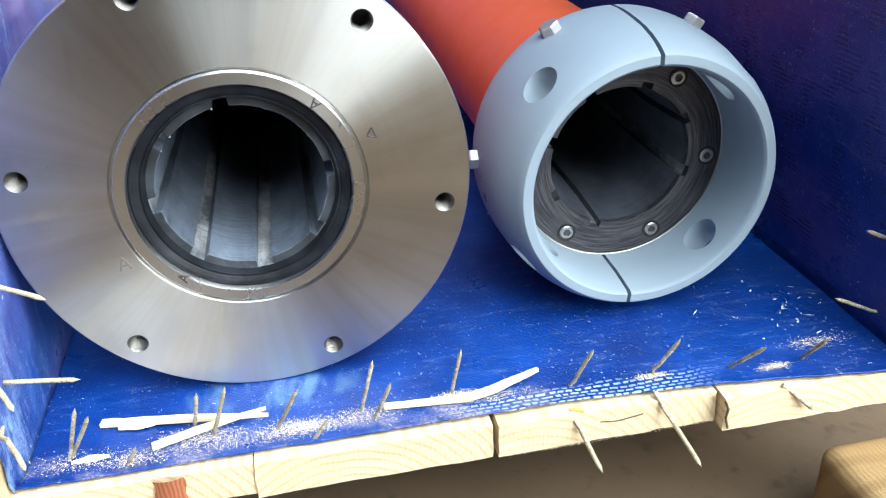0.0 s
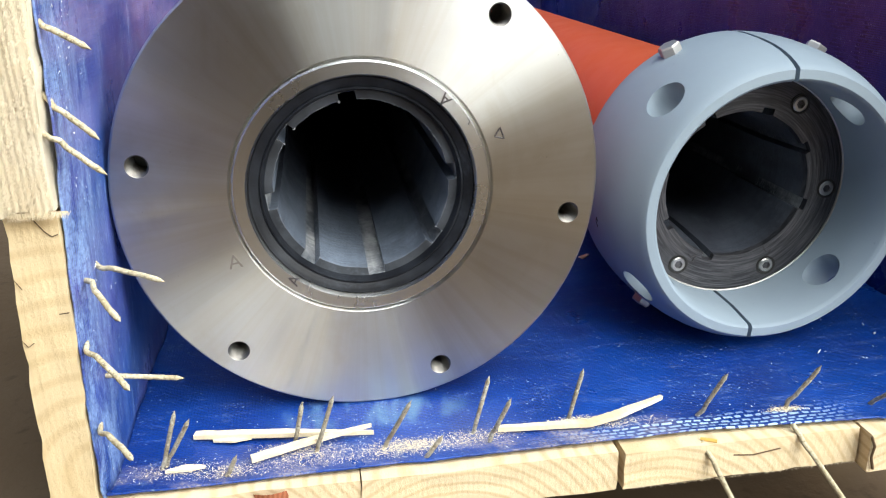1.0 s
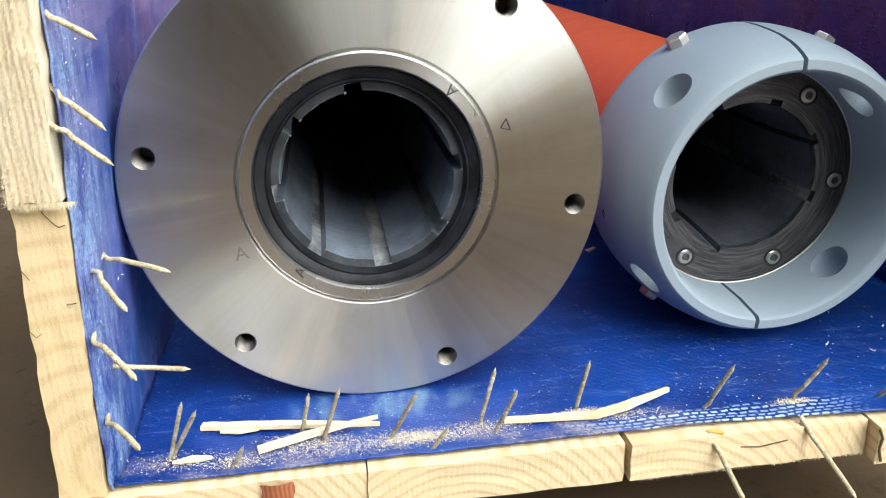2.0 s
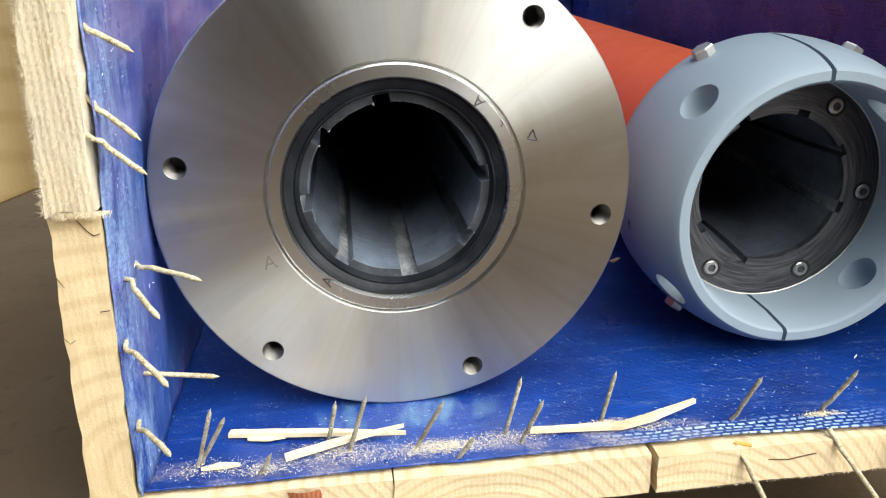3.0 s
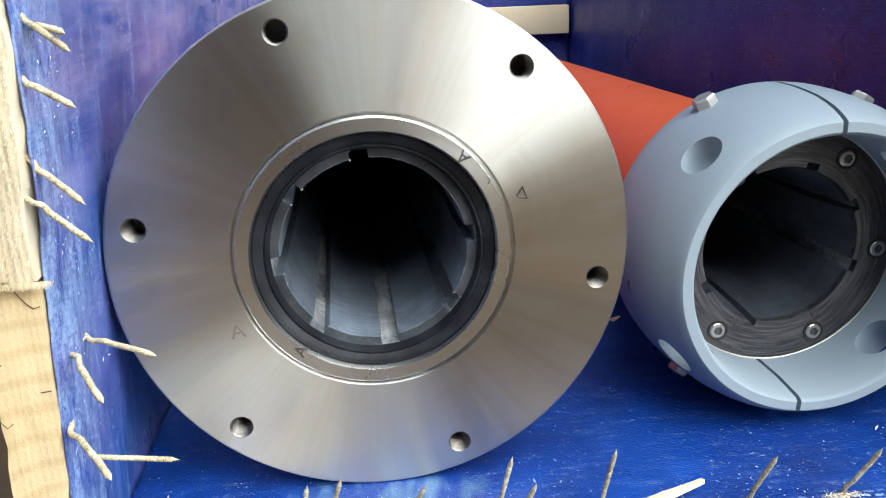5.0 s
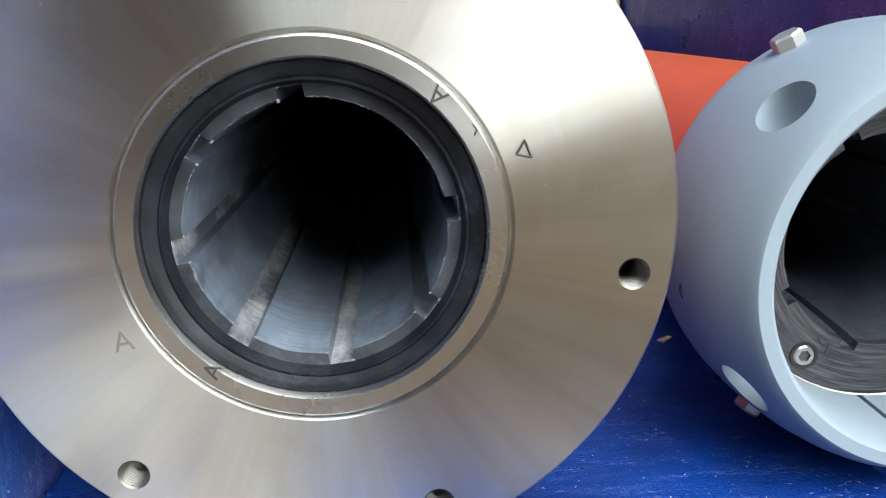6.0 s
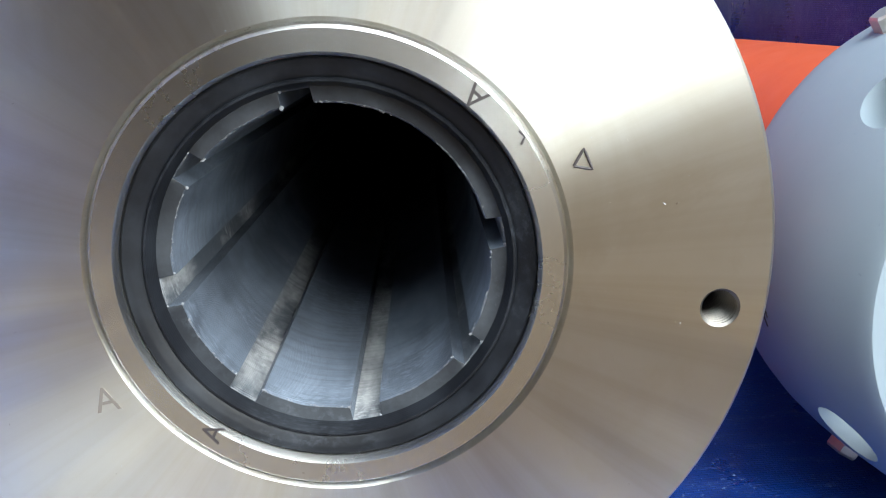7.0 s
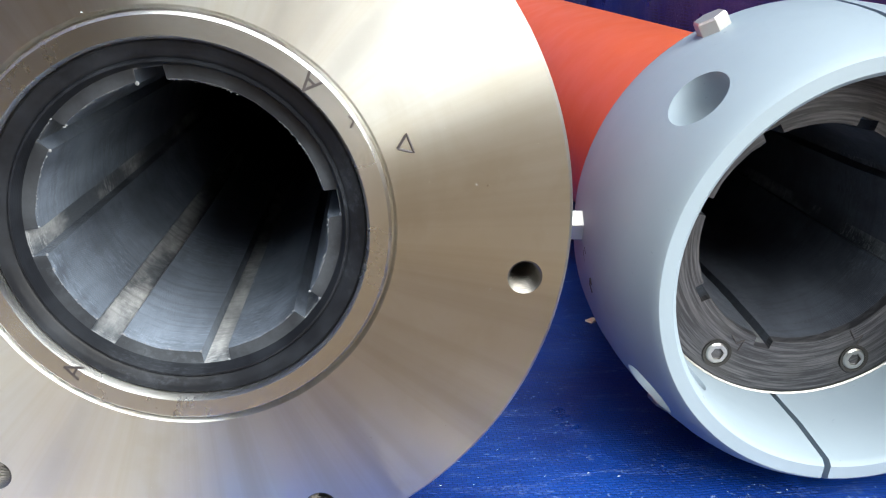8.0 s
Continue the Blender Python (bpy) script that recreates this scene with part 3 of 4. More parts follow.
BORE = [(0.0552, 0.0103, 1), (0.0545, 0.0125, 1), (0.0543, 0.05, 1), (0.0540, 0.12, 1), (0.0525, 0.30, 1), (0.0525, 0.95, 1)]
part("rubber_seal", liner(FACE, SLOTS, 0.0052, 5.4), RUBBER_FACE, stator, "smooth black rubber face ring").data.materials.append(RUBBER_FACE)
part("rubber_lip", liner(LIP, SLOTS, 0.0052, 5.4), RUBBER_LIP, stator, "dull dark rubber lip").data.materials.append(RUBBER_LIP)
dusted(part("rubber_lining", liner(BORE, SLOTS, 0.0052, 5.4), RUBBER, stator, "dark grey rubber bore with dusty lengthwise slots"))


def burr(radius, y, slots, half, depth, seed):
    """A broken line of raised rubber crumbs along the bore's lip and round its slots."""
    rnd = random.Random(seed)
    bm = bmesh.new()
    a = 0.0
    while a < 360.0:
        near = min(abs((a - s + 180) % 360 - 180) for s in slots)
        r = radius + (depth if near < half else 0.0) + rnd.uniform(-0.0003, 0.0003)
        size = rnd.uniform(0.00008, 0.00026) * (2.2 if abs(near - half) < 1.2 else 1.0)
        if noise.noise(Vector((a * 0.11, seed, 0))) + rnd.uniform(-0.4, 0.4) > 0.05:
            m = Matrix.Translation((r * math.cos(radians(a)), y - rnd.uniform(0, 0.0003), r * math.sin(radians(a))))
            bmesh.ops.create_icosphere(bm, subdivisions=1, radius=size, matrix=m @ Matrix.Diagonal((rnd.uniform(0.7, 1.8), 0.7, rnd.uniform(0.7, 1.8), 1)))
        a += rnd.uniform(0.2, 0.7)
    return bm


CRUMB = Mat("grey_rubber_crumbs", (0.22, 0.23, 0.25), 0.8).m
part("lip_burr", burr(0.0549, 0.0104, SLOTS, 5.4, 0.0052, 3), CRUMB, stator, "pale crumbs on the rubber lip")["kind"] = "stuff"
part("body_tube", lathe([(0.0720, 0.0258), (0.0800, 0.0258), (0.0800, 0.95), (0.0720, 0.95)], 96), PAINT_RED, stator, "orange-red painted tube")
# unseen black disc added so the far end of the bore stays dark
part("bore_black_disc", rod(0.0715, 0.94, 0.956, 48), HOLE_SHADE, stator)

# ---- the clamped pump stator ----
AXIS = pose(0.2858, 0.0093, 0.1129, 0.24, 0.3, -0.1)
clamped = thing("clamped_stator", "orange pump stator in a blue-grey painted split clamp", "pump stator", AXIS)


prof = [(0.0880, 0.0030), (0.0892, 0.0010), (0.0902, 0.0), (0.0962, 0.0), (0.0973, 0.0009), (0.0999, 0.0056), (0.1028, 0.0122), (0.1057, 0.0216), (0.1085, 0.0350), (0.1104, 0.0510), (0.1116, 0.0680), (0.1119, 0.0830), (0.1110, 0.0965), (0.1087, 0.1060), (0.1040, 0.1120), (0.0990, 0.1145), (0.0802, 0.1145), (0.0802, 0.1000), (0.0858, 0.1000), (0.0858, 0.0300)]
tools = []


def radial(angle, d):
    """Pose whose y axis points outward from the clamp's axis at that angle and depth."""
    return Matrix.Rotation(radians(-(angle - 90)), 4, "Y") @ Matrix.Translation((0, d, 0)) @ Matrix.Rotation(radians(90), 4, "X")


for a in (45, 135.5, 216, 314):
    tools.append(moved(rod(0.0146, 0.081, 0.15, 40), radial(a, 0.0305)))
tools.append(box(-0.0016, 0.0016, -0.01, 0.2, 0.06, 0.13))
tools.append(moved(box(-0.0016, 0.0016, -0.01, 0.2, -0.13, -0.06), pose(0, 0, 0, 0, 6.7, 0)))
part("clamp_ring", cut(lathe(prof, 128), tools, PAINT_GREY, 35), PAINT_GREY, clamped, "blue-grey painted split clamp ring")
SLOTS_B = [72 + 45 * k for k in range(8) if k != 5]
part("inner_plate", liner([(0.0854, 0.075, 0), (0.0854, 0.0615, 0), (0.0842, 0.0599, 0), (0.0715, 0.0600, 0), (0.0634, 0.0601, 0), (0.0570, 0.0603, 1), (0.0562, 0.065, 1)], SLOTS_B, 0.0046, 4.4), PLATE, clamped, "scored dark steel end plate").data.materials.append(PLATE)
part("bright_ring", lathe([(0.0847, 0.0595), (0.0856, 0.0589), (0.0856, 0.0622), (0.0847, 0.0611)], 96), BRIGHT, clamped, "bright machined edge")
(part("rubber_lining", liner([(0.0564, 0.064, 1), (0.0550, 0.08, 1), (0.0530, 0.12, 1), (0.0520, 0.30, 1), (0.0520, 0.95, 1)], SLOTS_B, 0.0046, 4.4), RUBBER_WORN, clamped, "dark grey rubber bore")).data.materials.append(RUBBER_DUSTY)
part("body_tube", lathe([(0.0690, 0.102), (0.0800, 0.102), (0.0800, 1.02), (0.0690, 1.02)], 96), PAINT_RED, clamped, "orange-red painted tube")
# same added black disc, unseen, to darken this bore's far end
part("bore_black_disc", rod(0.0685, 1.0, 1.018, 48), HOLE_SHADE, clamped)


def hexagon(r, h, chamfer=0.0012):
    bm = bmesh.new()
    rows = [(r * 0.98, 0.0), (r, 0.0008), (r, h - chamfer), (r * 0.9, h)]
    rings = [[bm.verts.new((q * math.cos(radians(60 * i)), y, q * math.sin(radians(60 * i)))) for i in range(6)] for q, y in rows]
    for a, b in zip(rings, rings[1:]):
        for i in range(6):
            bm.faces.new((a[i], a[(i + 1) % 6], b[(i + 1) % 6], b[i]))
    bm.faces.new(rings[0]), bm.faces.new(rings[-1])
    return bm


hexbolt = finish("hex_bolt", hexagon(0.0082, 0.0075), ZINC, 30)
for k in range(6):
    m = radial(58 + 60 * k, 0.080) @ Matrix.Translation((0, 0.1110, 0)) @ pose(0, 0, 0, 0, 20 * k + 7, 0)
    part("hex_bolt", hexbolt, None, clamped, "zinc-plated hexagon bolt head", m)


def socket_screw():
    bm = lathe([(0.0002, 0.0), (0.0050, 0.0), (0.0058, 0.0008), (0.0058, 0.0040), (0.0002, 0.0040)], 32)
    return cut(bm, [moved(hexagon(0.0034, 0.004, 0.0001), Matrix.Translation((0, -0.002, 0)))], SCREW, 30)


sock = socket_screw()
# black ring drawn in place of the shade round each recessed screw
recess = finish("counterbore_shade", lathe([(0.0060, -0.0002), (0.0076, -0.0004), (0.0076, 0.0006), (0.0060, 0.0006)], 32), HOLE_SHADE)
for k in range(6):
    a = radians(-125 + 60 * k)
    s = part("socket_screw", sock, None, clamped, "recessed steel socket screw", pose(0.0738 * math.cos(a), 0.0587, 0.0738 * math.sin(a)))
    part("counterbore_shade", recess, None, s, "", pose(0, 0.0009, 0))


# ---- nails ----
def nail(base, tip, bend, seed, material, r=0.0014, tail=0.006):
    """A ring-shank nail from base to a pointed tip, bent near its foot."""
    rnd = random.Random(seed)
    b, t = Vector(base), Vector(tip)
    axis = t - b
    ln = axis.length
    side = Vector((rnd.uniform(-1, 1), rnd.uniform(-1, 1), rnd.uniform(-1, 1)))
    side = (side - axis * side.dot(axis) / ln ** 2).normalized()
    pts, rad = [], []
    steps = max(24, int(ln / 0.00055))
    for i in range(steps + 1):
        s = i / steps
        off = bend * ln * (math.sin(min(1.0, s / 0.7) * math.pi) * 0.5 + 1.3 * math.exp(-((s - 0.16) / 0.09) ** 2))
        pts.append(b - axis.normalized() * tail * (1 - s) * (1 if i == 0 else 0) + axis * s + side * off)
        left = (1 - s) * ln
        q = r * (1 + rnd.uniform(-0.06, 0.06))
        if s > 0.33:
            q *= 1.0 + (0.09 if i % 2 else -0.09)
        if left < 0.0042:
            q = r * max(0.10, left / 0.0042)
        rad.append(q)
    return tube(pts, rad, 10)
FLOOR_NAILS = [
    ((-0.133, -0.052), (-0.121, -0.049, 0.038)), ((-0.131, -0.050), (-0.112, -0.057, 0.036)), ((-0.094, -0.066), (-0.086, -0.069, 0.016)),
    ((-0.054, -0.042), (-0.047, -0.047, 0.034)), ((-0.041, -0.052), (-0.028, -0.050, 0.038)), ((0.000, -0.057), (0.018, -0.062, 0.036)),
    ((0.024, -0.071), (0.035, -0.075, 0.018)), ((0.058, -0.049), (0.069, -0.047, 0.039)), ((0.066, -0.061), (0.078, -0.068, 0.034)),
    ((0.121, -0.046), (0.129, -0.050, 0.039)), ((0.204, -0.058), (0.216, -0.070, 0.037)), ((0.263, -0.062), (0.277, -0.073, 0.037)),
    ((0.320, -0.067), (0.329, -0.093, 0.034)), ((0.375, -0.070), (0.377, -0.090, 0.030)),
]
LEFT_NAILS = [
    ((-0.1475, -0.066, 0.290), (-0.123, -0.085, 0.274)), ((-0.1475, -0.056, 0.287), (-0.124, -0.085, 0.2815)),
    ((-0.1485, -0.073, 0.2635), (-0.124, -0.086, 0.251)), ((-0.1505, -0.074, 0.228), (-0.127, -0.086, 0.209)), ((-0.1515, -0.080, 0.2105), (-0.126, -0.087, 0.192)),
    ((-0.155, -0.039, 0.132), (-0.112, -0.065, 0.126)), ((-0.155, -0.061, 0.130), (-0.126, -0.110, 0.125)), ((-0.157, -0.067, 0.096), (-0.124, -0.123, 0.094)),
    ((-0.158, -0.050, 0.066), (-0.113, -0.048, 0.058)), ((-0.159, -0.064, 0.044), (-0.128, -0.125, 0.056)),
]
RIGHT_NAILS = [((0.444, -0.053, 0.018), (0.410, -0.047, 0.032)), ((0.444, -0.048, 0.076), (0.420, -0.053, 0.089))]
FRONT_NAILS = [((0.198, -0.0855, -0.007), (0.2115, -0.1075, -0.038)), ((0.259, -0.0855, -0.002), (0.2755, -0.1215, -0.0345)), ((0.350, -0.0955, -0.004), (0.368, -0.103, -0.020))]

for n, ((x, y), tip) in enumerate(FLOOR_NAILS):
    solo("nail", nail((x, y, 0.0), tip, 0.008 + 0.008 * (n % 3), n, NAIL_GREY), NAIL_GREY, "grey-brown ring-shank nail poking up through the floor tarpaulin", "nail", group="nails through the floor")
for n, (b, tip) in enumerate(LEFT_NAILS):
    solo("nail", nail(b, tip, 0.030, 40 + n, NAIL_DUSTY, 0.00148), NAIL_DUSTY, "bent ring-shank nail coated in pale dust through the side tarpaulin", "nail", group="nails through the crate side")
for n, (b, tip) in enumerate(RIGHT_NAILS):
    solo("nail", nail(b, tip, 0.012, 60 + n, NAIL_DUSTY), NAIL_DUSTY, "dusty nail poking in through the shaded crate side", "nail", group="nails through the crate side")
for n, (b, tip) in enumerate(FRONT_NAILS):
    solo("nail", nail(b, tip, 0.012, 70 + n, NAIL_DUSTY, 0.0016), NAIL_DUSTY, "pale nail poking out of the plank end", "nail", group="nails out of the plank ends")


# ---- splinters and dust ----
def splinter(pts, widths, thick, seed):
    """A flat ragged sliver of wood along pts."""
    bm = bmesh.new()
    dense = []
    for (a, wa), (b, wb) in zip(zip(pts, widths), zip(pts[1:], widths[1:])):
        for k in range(8):
            s = k / 8
            dense.append((Vector(a).lerp(Vector(b), s), wa + (wb - wa) * s))
    dense.append((Vector(pts[-1]), widths[-1]))
    rows = []
    for i, (p, w) in enumerate(dense):
        d = (dense[min(i + 1, len(dense) - 1)][0] - dense[max(i - 1, 0)][0]).normalized()
        s = Vector((-d.y, d.x, 0)).normalized()
        j = noise.noise(Vector((i * 0.7, seed, 0))) * 0.0010
        l, r = p + s * (w / 2 + j), p - s * (w / 2 - j * 0.4)
        rows.append([bm.verts.new(q) for q in (l, r, r + Vector((0, 0, thick)), l + Vector((0, 0, thick * 0.8)))])
    for a, b in zip(rows, rows[1:]):
        for k in range(4):
            bm.faces.new((a[k], a[(k + 1) % 4], b[(k + 1) % 4], b[k]))
    bm.faces.new(rows[0]), bm.faces.new(rows[-1][::-1])
    return bm


for pts, ws, th_, seed in (
    (((-0.117, -0.023, 0.002), (-0.06, -0.033, 0.003), (-0.005, -0.043, 0.003)), (0.0065, 0.0065, 0.0015), 0.003, 1),
    (((-0.080, -0.056, 0.002), (-0.045, -0.048, 0.005), (-0.006, -0.039, 0.006)), (0.006, 0.0055, 0.001), 0.003, 2),
    (((0.073, -0.0525, 0.002), (0.131, -0.059, 0.003), (0.150, -0.056, 0.005), (0.184, -0.046, 0.008)), (0.0045, 0.006, 0.007, 0.003), 0.003, 3),
    (((-0.105, -0.030, 0.0015), (-0.092, -0.031, 0.002), (-0.081, -0.031, 0.0015)), (0.002, 0.007, 0.002), 0.0015, 4),
    (((-0.130, -0.058, 0.0015), (-0.118, -0.057, 0.002), (-0.107, -0.057, 0.0015)), (0.002, 0.006, 0.002), 0.0015, 5),
):
    solo("wood_splinter", splinter(pts, ws, th_, seed), PINE_SPLINT, "pale pine splinter lying on the blue tarpaulin", "wood splinter", group="splinters on the floor")


# ---- marks on the steel ----
def letter(char, size, m, parent, material):
    cu = bpy.data.curves.new("letter", "FONT")
    cu.body, cu.size, cu.extrude, cu.align_x, cu.align_y = char, size, 0.00008, "CENTER", "CENTER"
    ob = new("work_letter", cu)
    dg = bpy.context.evaluated_depsgraph_get()
    dg.update()
    me = bpy.data.meshes.new_from_object(ob.evaluated_get(dg))
    bpy.data.objects.remove(ob)
    bpy.data.curves.remove(cu)
    me.materials.clear()
    me.materials.append(material)
    return part("ink_mark", me, None, parent, "black marker letter", m)


def on_face(x, z, y, turn):
    return pose(x, y, z, 90, 0, 0) @ pose(0, 0, 0, 0, 0, turn)


INK_FAINT = Mat("faded_marker_ink", (0.30, 0.27, 0.24), 0.5, 0.6).m
letter("A", 0.0105, on_face(0.0525, 0.0540, -0.00112, 133), stator, INK)
letter("A", 0.0105, on_face(-0.0468, -0.0555, -0.00112, 60), stator, INK)
letter("A", 0.0130, on_face(-0.0820, -0.0405, -0.00012, 8), stator, INK_FAINT)


def outline(points, r):
    pts = [Vector(p) for p in points]
    dense = [a.lerp(c, k / 6) for a, c in zip(pts, pts[1:]) for k in range(6)] + [pts[-1]]
    return tube(dense, [r] * len(dense), 6)


tri = [(0.0828, -0.0001, 0.0290), (0.0862, -0.0001, 0.0345), (0.0888, -0.0001, 0.0275), (0.0828, -0.0001, 0.0290)]
part("ink_mark", outline(tri, 0.0005), INK, stator, "black marker triangle")
part("ink_mark", outline([(0.0655, -0.00105, 0.0420), (0.0672, -0.00105, 0.0400), (0.0660, -0.00105, 0.0375)], 0.0004), INK, stator, "black marker tick")
for a, d in ((184, 0.070), (191, 0.062)):
    q = radial(a, d) @ Matrix.Translation((0, 0.1113, 0))
    part("ink_mark", outline([(-0.004, 0, 0.001), (0.000, 0.0002, -0.001), (0.004, 0.0, 0.0012), (0.001, 0.0002, 0.003)], 0.0003), INK, clamped, "black marker scribble", q)
for a in (-118, -62):
    x, z = 0.0665 * math.cos(radians(a)), 0.0665 * math.sin(radians(a))
    part("ink_mark", outline([(x - 0.004, 0.0599, z + 0.008), (x - 0.001, 0.0599, z + 0.003), (x + 0.003, 0.0599, z + 0.005), (x, 0.0599, z - 0.001)], 0.0003), INK, clamped, "black marker scribble")


# ---- dust and chips ----
def flakes(count, seed, place, size, thick=0.35):
    rnd = random.Random(seed)
    verts, faces = [], []
    for _ in range(count):
        got = place(rnd)
        if got is None:
            continue
        p, up = Vector(got[0]), Vector(got[1])
        ln = size * rnd.uniform(0.35, 1.0) ** 1.5 * rnd.choice((1, 1, 1, 2.2))
        w = size * rnd.uniform(0.12, 0.4)
        a = rnd.uniform(0, 6.283)
        s = up.orthogonal().normalized()
        t = up.cross(s)
        d = (math.cos(a) * s + math.sin(a) * t + up * rnd.uniform(-0.05, 0.35)).normalized()
        e = d.cross(up).normalized()
        h = w * thick
        b0 = len(verts)
        base = p + up * h * 0.3
        verts += [base - d * ln / 2, base + e * w / 2, base + d * ln / 2, base - e * w / 2, base + up * h]
        faces += [(b0, b0 + 1, b0 + 4), (b0 + 1, b0 + 2, b0 + 4), (b0 + 2, b0 + 3, b0 + 4), (b0 + 3, b0, b0 + 4), (b0 + 3, b0 + 2, b0 + 1, b0)]
    me = bpy.data.meshes.new("flakes")
    me.from_pydata([tuple(v) for v in verts], [], faces)
    return me


def dust_material(name, a, b):
    k = Mat(name, a, 0.85, 0.0, 0.2)
    geo = k.t.nodes.new("ShaderNodeNewGeometry")
    k.color(k.mix(geo.outputs["Random Per Island"], a, b))
    return k.m


SAWDUST = dust_material("sawdust", (0.82, 0.68, 0.42), (0.92, 0.84, 0.68))
PALE_BITS = dust_material("pale_chips", (0.62, 0.70, 0.82), (0.88, 0.86, 0.78))
HEAPS = [(-0.122, -0.058, 0.016), (-0.045, -0.054, 0.014), (-0.035, -0.062, 0.018), (0.008, -0.062, 0.014), (0.030, -0.060, 0.016), (0.060, -0.055, 0.014), (-0.09, -0.064, 0.014), (0.15, -0.058, 0.012), (0.125, -0.050, 0.008), (0.262, -0.064, 0.006), (0.395, -0.055, 0.012), (0.35, -0.075, 0.006), (-0.055, -0.046, 0.010), (0.012, -0.056, 0.012), (0.018, -0.058, 0.012)]


def heap_place(rnd):
    x, y, r = rnd.choice(HEAPS)
    px, py = x + rnd.gauss(0, r), y + rnd.gauss(0, r * 0.28)
    if py < front_edge(px) + 0.003 or px < LEFT_X + 0.006:
        return None
    return (px, py, 0.0014 + abs(rnd.gauss(0, 0.0006))), (0, 0, 1)


def loose_place(rnd):
    px = rnd.uniform(LEFT_X + 0.008, 0.43)
    py = front_edge(px) + 0.004 + abs(rnd.gauss(0, 0.055))
    if py > 0.3 or noise.noise(Vector((px * 14, py * 14, 2))) < rnd.uniform(-0.35, 0.35):
        return None
    return (px, py, 0.0016), (0, 0, 1)


def right_place(rnd):
    px, py = rnd.gauss(0.385, 0.03), rnd.gauss(-0.005, 0.035)
    if px > 0.438 or py < front_edge(px) + 0.004:
        return None
    return (px, py, 0.0016), (0, 0, 1)


def side_place(rnd):
    y, z = -0.068 + abs(rnd.gauss(0, 0.02)), rnd.uniform(0.0, 0.3)
    if noise.noise(Vector((y * 20, z * 10, 9))) < rnd.uniform(-0.3, 0.45):
        return None
    return (LEFT_X + 0.0045 + LEAN * z, y, z), (1, 0, 0)


def face_place(rnd):
    a, r = rnd.uniform(0, 360), rnd.uniform(0.082, 0.147)
    return (r * math.cos(radians(a)), -0.0001, 0.15 + r * math.sin(radians(a))), (0, -1, 0)


for nm, me, mat, label in (
    ("dust_specks", flakes(70, 9, face_place, 0.0008), PALE_BITS, "pale dust specks on the turned steel flange"),
    ("sawdust", flakes(9500, 1, heap_place, 0.0013), SAWDUST, "pale sawdust and shavings heaped on the blue tarpaulin"),
    ("wood_chips", flakes(620, 2, loose_place, 0.0017), PALE_BITS, "fine pale chips strewn over the blue tarpaulin"),
    ("wood_chips", flakes(48, 3, right_place, 0.0050, 0.2), PALE_BITS, "larger pale chips scattered in the crate corner"),
    ("wood_fibres", flakes(150, 4, side_place, 0.0024), PALE_BITS, "torn pale fibres on the side tarpaulin"),
):
    me.materials.append(mat)
    tagged(new(nm, me), label, "debris", kind="stuff")
solo("wood_chip", splinter(((0.216, 0.223, 0.0015), (0.225, 0.229, 0.002)), (0.006, 0.003), 0.0015, 8), PINE_SPLINT, "small pale wood chip beside the flange", "wood chip")


# ---- fibres and a knot on the board ends ----
def fuzz(count, seed, place):
    rnd = random.Random(seed)
    bm = bmesh.new()
    for _ in range(count):
        p, d, ln = place(rnd)
        p, d = Vector(p), Vector(d).normalized()
        s = d.cross(Vector((0.3, 0.5, 0.8))).normalized() * rnd.uniform(0.0001, 0.00028)
        u = d.cross(s).normalized() * 0.00018
        a, b, c, e = bm.verts.new(p + s), bm.verts.new(p - s), bm.verts.new(p + u), bm.verts.new(p + d * ln)
        bm.faces.new((a, b, e)), bm.faces.new((b, c, e)), bm.faces.new((c, a, e))
    return bm


def board_fuzz(rnd):
    z = rnd.uniform(0.174, 0.34)
    side = rnd.random()
    x0 = LEFT_X - 0.002 + LEAN * z
    if side < 0.26:
        return (x0 - WALL_T, -0.083 + rnd.uniform(0, 0.01), z), (-1, rnd.uniform(-1, 0.3), rnd.uniform(-0.7, 0.7)), rnd.uniform(0.001, 0.005)
    if side < 0.36:
        return (x0 - rnd.uniform(0, WALL_T), -0.083, 0.1745), (rnd.uniform(-0.5, 0.5), -0.6, -1), rnd.uniform(0.001, 0.005)
    return (x0 - rnd.uniform(0, WALL_T), -0.0845, z), (rnd.uniform(-0.6, 0.6), -0.5, rnd.uniform(-1.6, -0.2)), rnd.uniform(0.0012, 0.0036)


part("torn_fibres", fuzz(6500, 5, board_fuzz), PINE_SAWN, left_wall, "torn wood fibres", None, 0)["kind"] = "stuff"


def plank_fuzz(rnd):
    x = rnd.uniform(0.15, RIGHT_X)
    y = ENDS[2] if x < 0.302 else ENDS[3]
    return (x, y, -FLOOR_T), (rnd.uniform(-1, 1), -0.8, -0.8), rnd.uniform(0.0005, 0.0018)


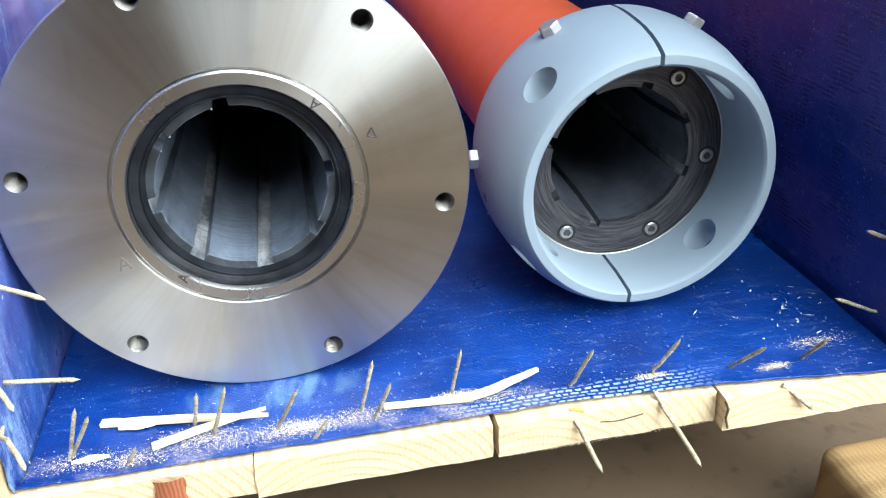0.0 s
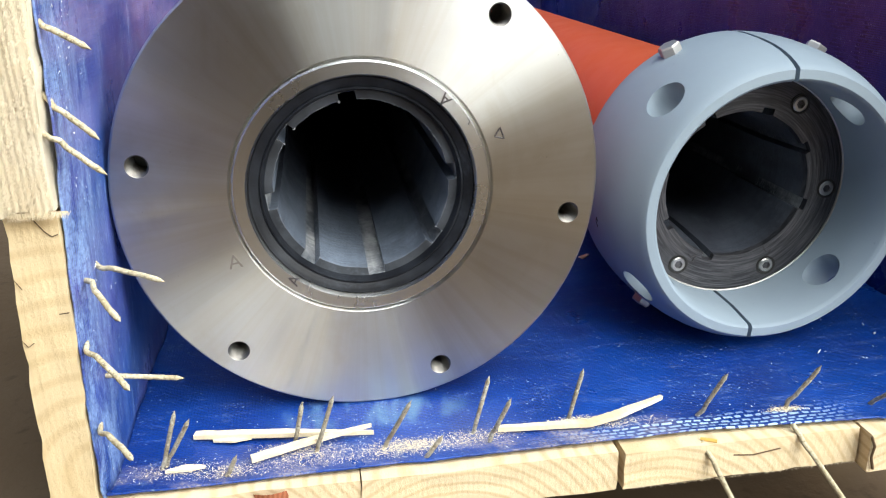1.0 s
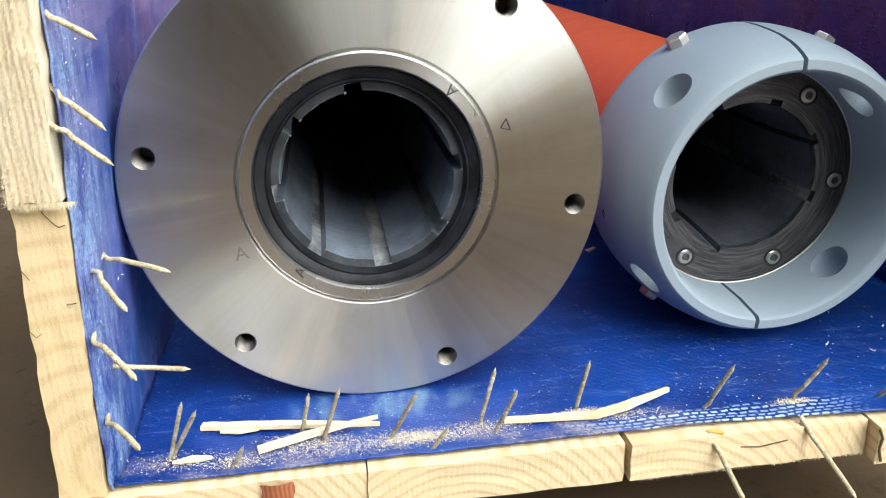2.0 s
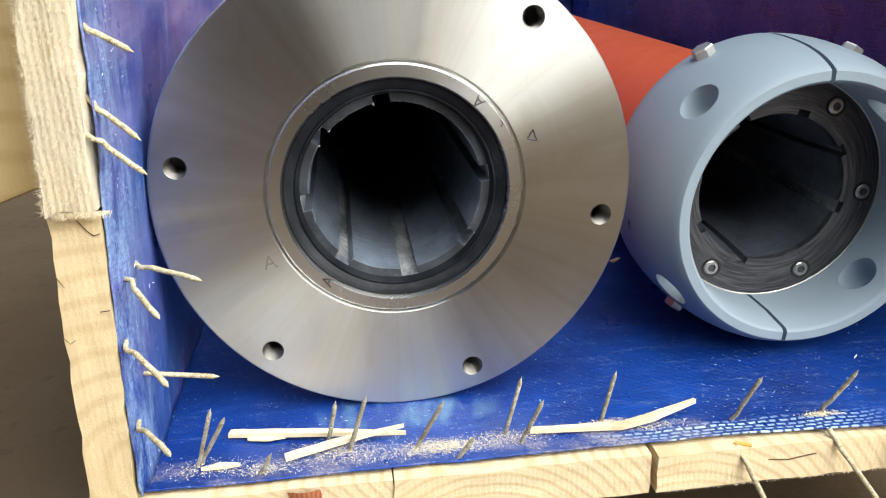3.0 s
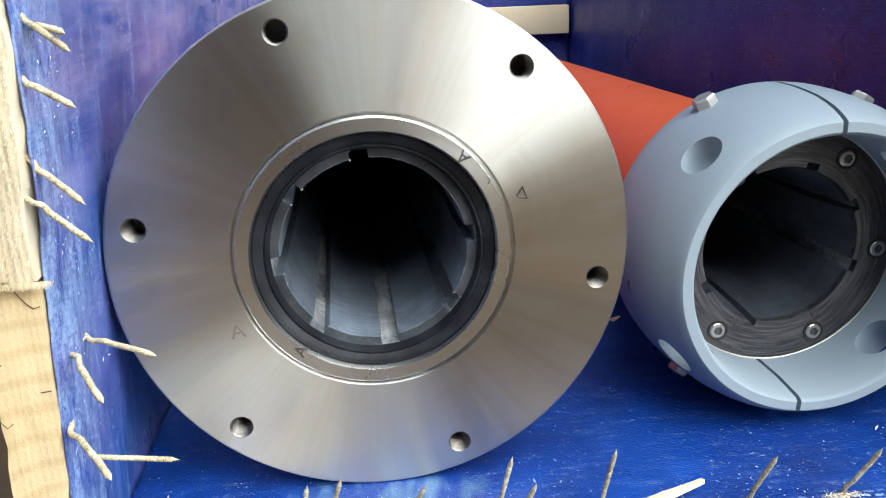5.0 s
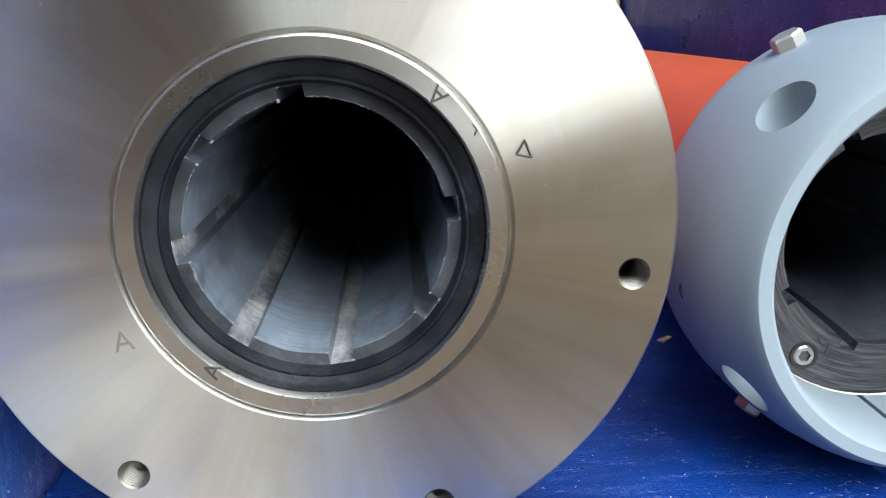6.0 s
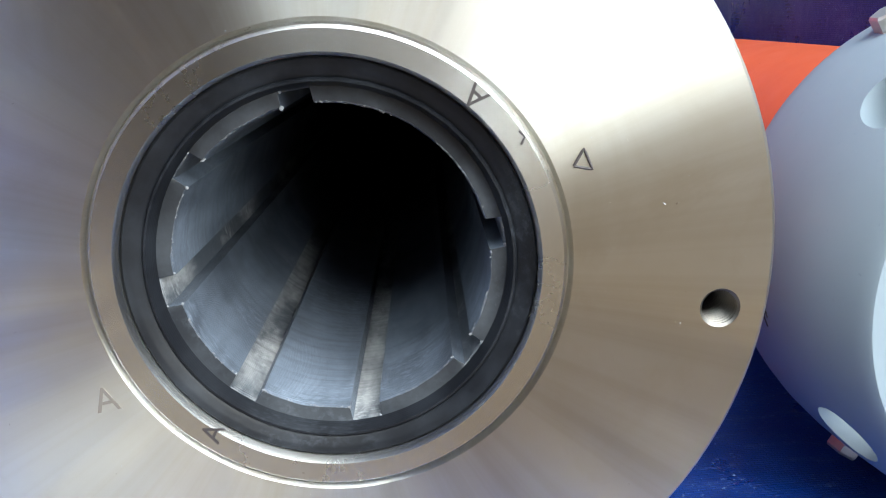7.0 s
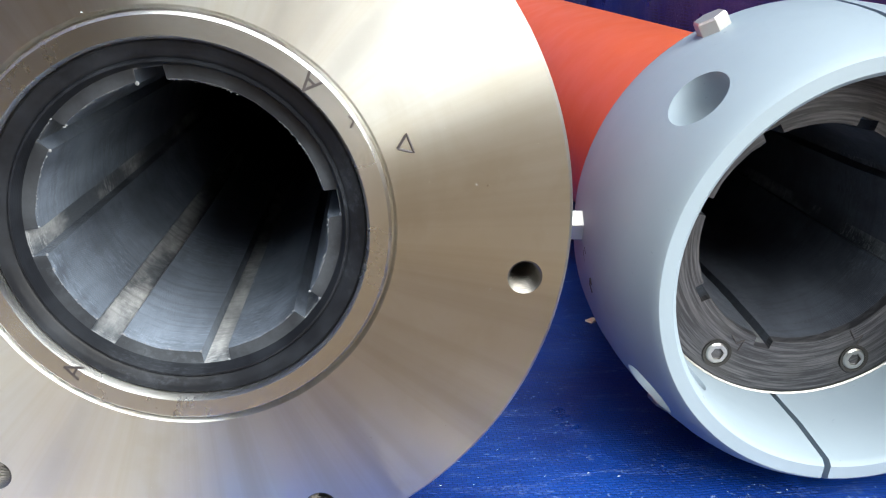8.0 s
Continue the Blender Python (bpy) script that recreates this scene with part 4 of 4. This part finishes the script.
part("torn_fibres", fuzz(420, 6, plank_fuzz), PINE_SAWN, crate_floor, "torn wood fibres", None, 0)["kind"] = "stuff"


def make_knot():
    k = Mat("resinous_knot", (0.36, 0.12, 0.055), 0.6, 0.0, 0.4)
    k.color(k.mix(k.wave(120, "X", None, 3), (0.42, 0.15, 0.07), (0.27, 0.085, 0.04)))
    k.bump((k.noise(200, 4), 0.4, 0.001))
    return k.m


knot = sheet(14, 8, lambda u, v: (-0.078 + 0.019 * u + 0.002 * noise.noise(Vector((v * 3, 1, 0))), ENDS[0] - 0.0024 - 0.0022 * math.sin(math.pi * u), -0.0020 - 0.027 * v))
part("knot", knot, make_knot(), crate_floor, "red-brown knot in the plank end")


# ---- cracks and resin on the board ends ----
CRACK = Mat("dark_wood_crack", (0.10, 0.06, 0.03), 0.9).m
RESIN = Mat("amber_resin", (0.66, 0.42, 0.10), 0.35).m
for pts, r in (
    (((-0.166, -0.0806, 0.170), (-0.162, -0.0808, 0.164), (-0.159, -0.0806, 0.161), (-0.156, -0.0806, 0.162)), 0.00025),
    (((-0.184, -0.0806, 0.106), (-0.181, -0.0808, 0.102), (-0.178, -0.0806, 0.104)), 0.0002),
    (((-0.163, -0.0806, 0.119), (-0.158, -0.0808, 0.1195)), 0.0003),
    (((-0.182, -0.0806, 0.141), (-0.178, -0.0808, 0.134)), 0.0002),
):
    part("crack", outline(pts, r), CRACK, left_wall, "dark crack in the board end")
part("crack", outline(((0.216, -0.0868, -0.0120), (0.229, -0.0870, -0.0135), (0.247, -0.0872, -0.0108)), 0.0004), CRACK, crate_floor, "brown slit in the plank end")
part("crack", outline(((0.3015, -0.0975, -0.003), (0.3045, -0.0977, -0.010), (0.3035, -0.0975, -0.018), (0.3060, -0.0975, -0.027)), 0.0009), CRACK, crate_floor, "brown crack beside a plank joint")
part("resin_streak", outline(((0.196, -0.0805, -0.0018), (0.201, -0.0830, -0.0016), (0.205, -0.0850, -0.0018)), 0.0012), RESIN, crate_floor, "amber resin streak")
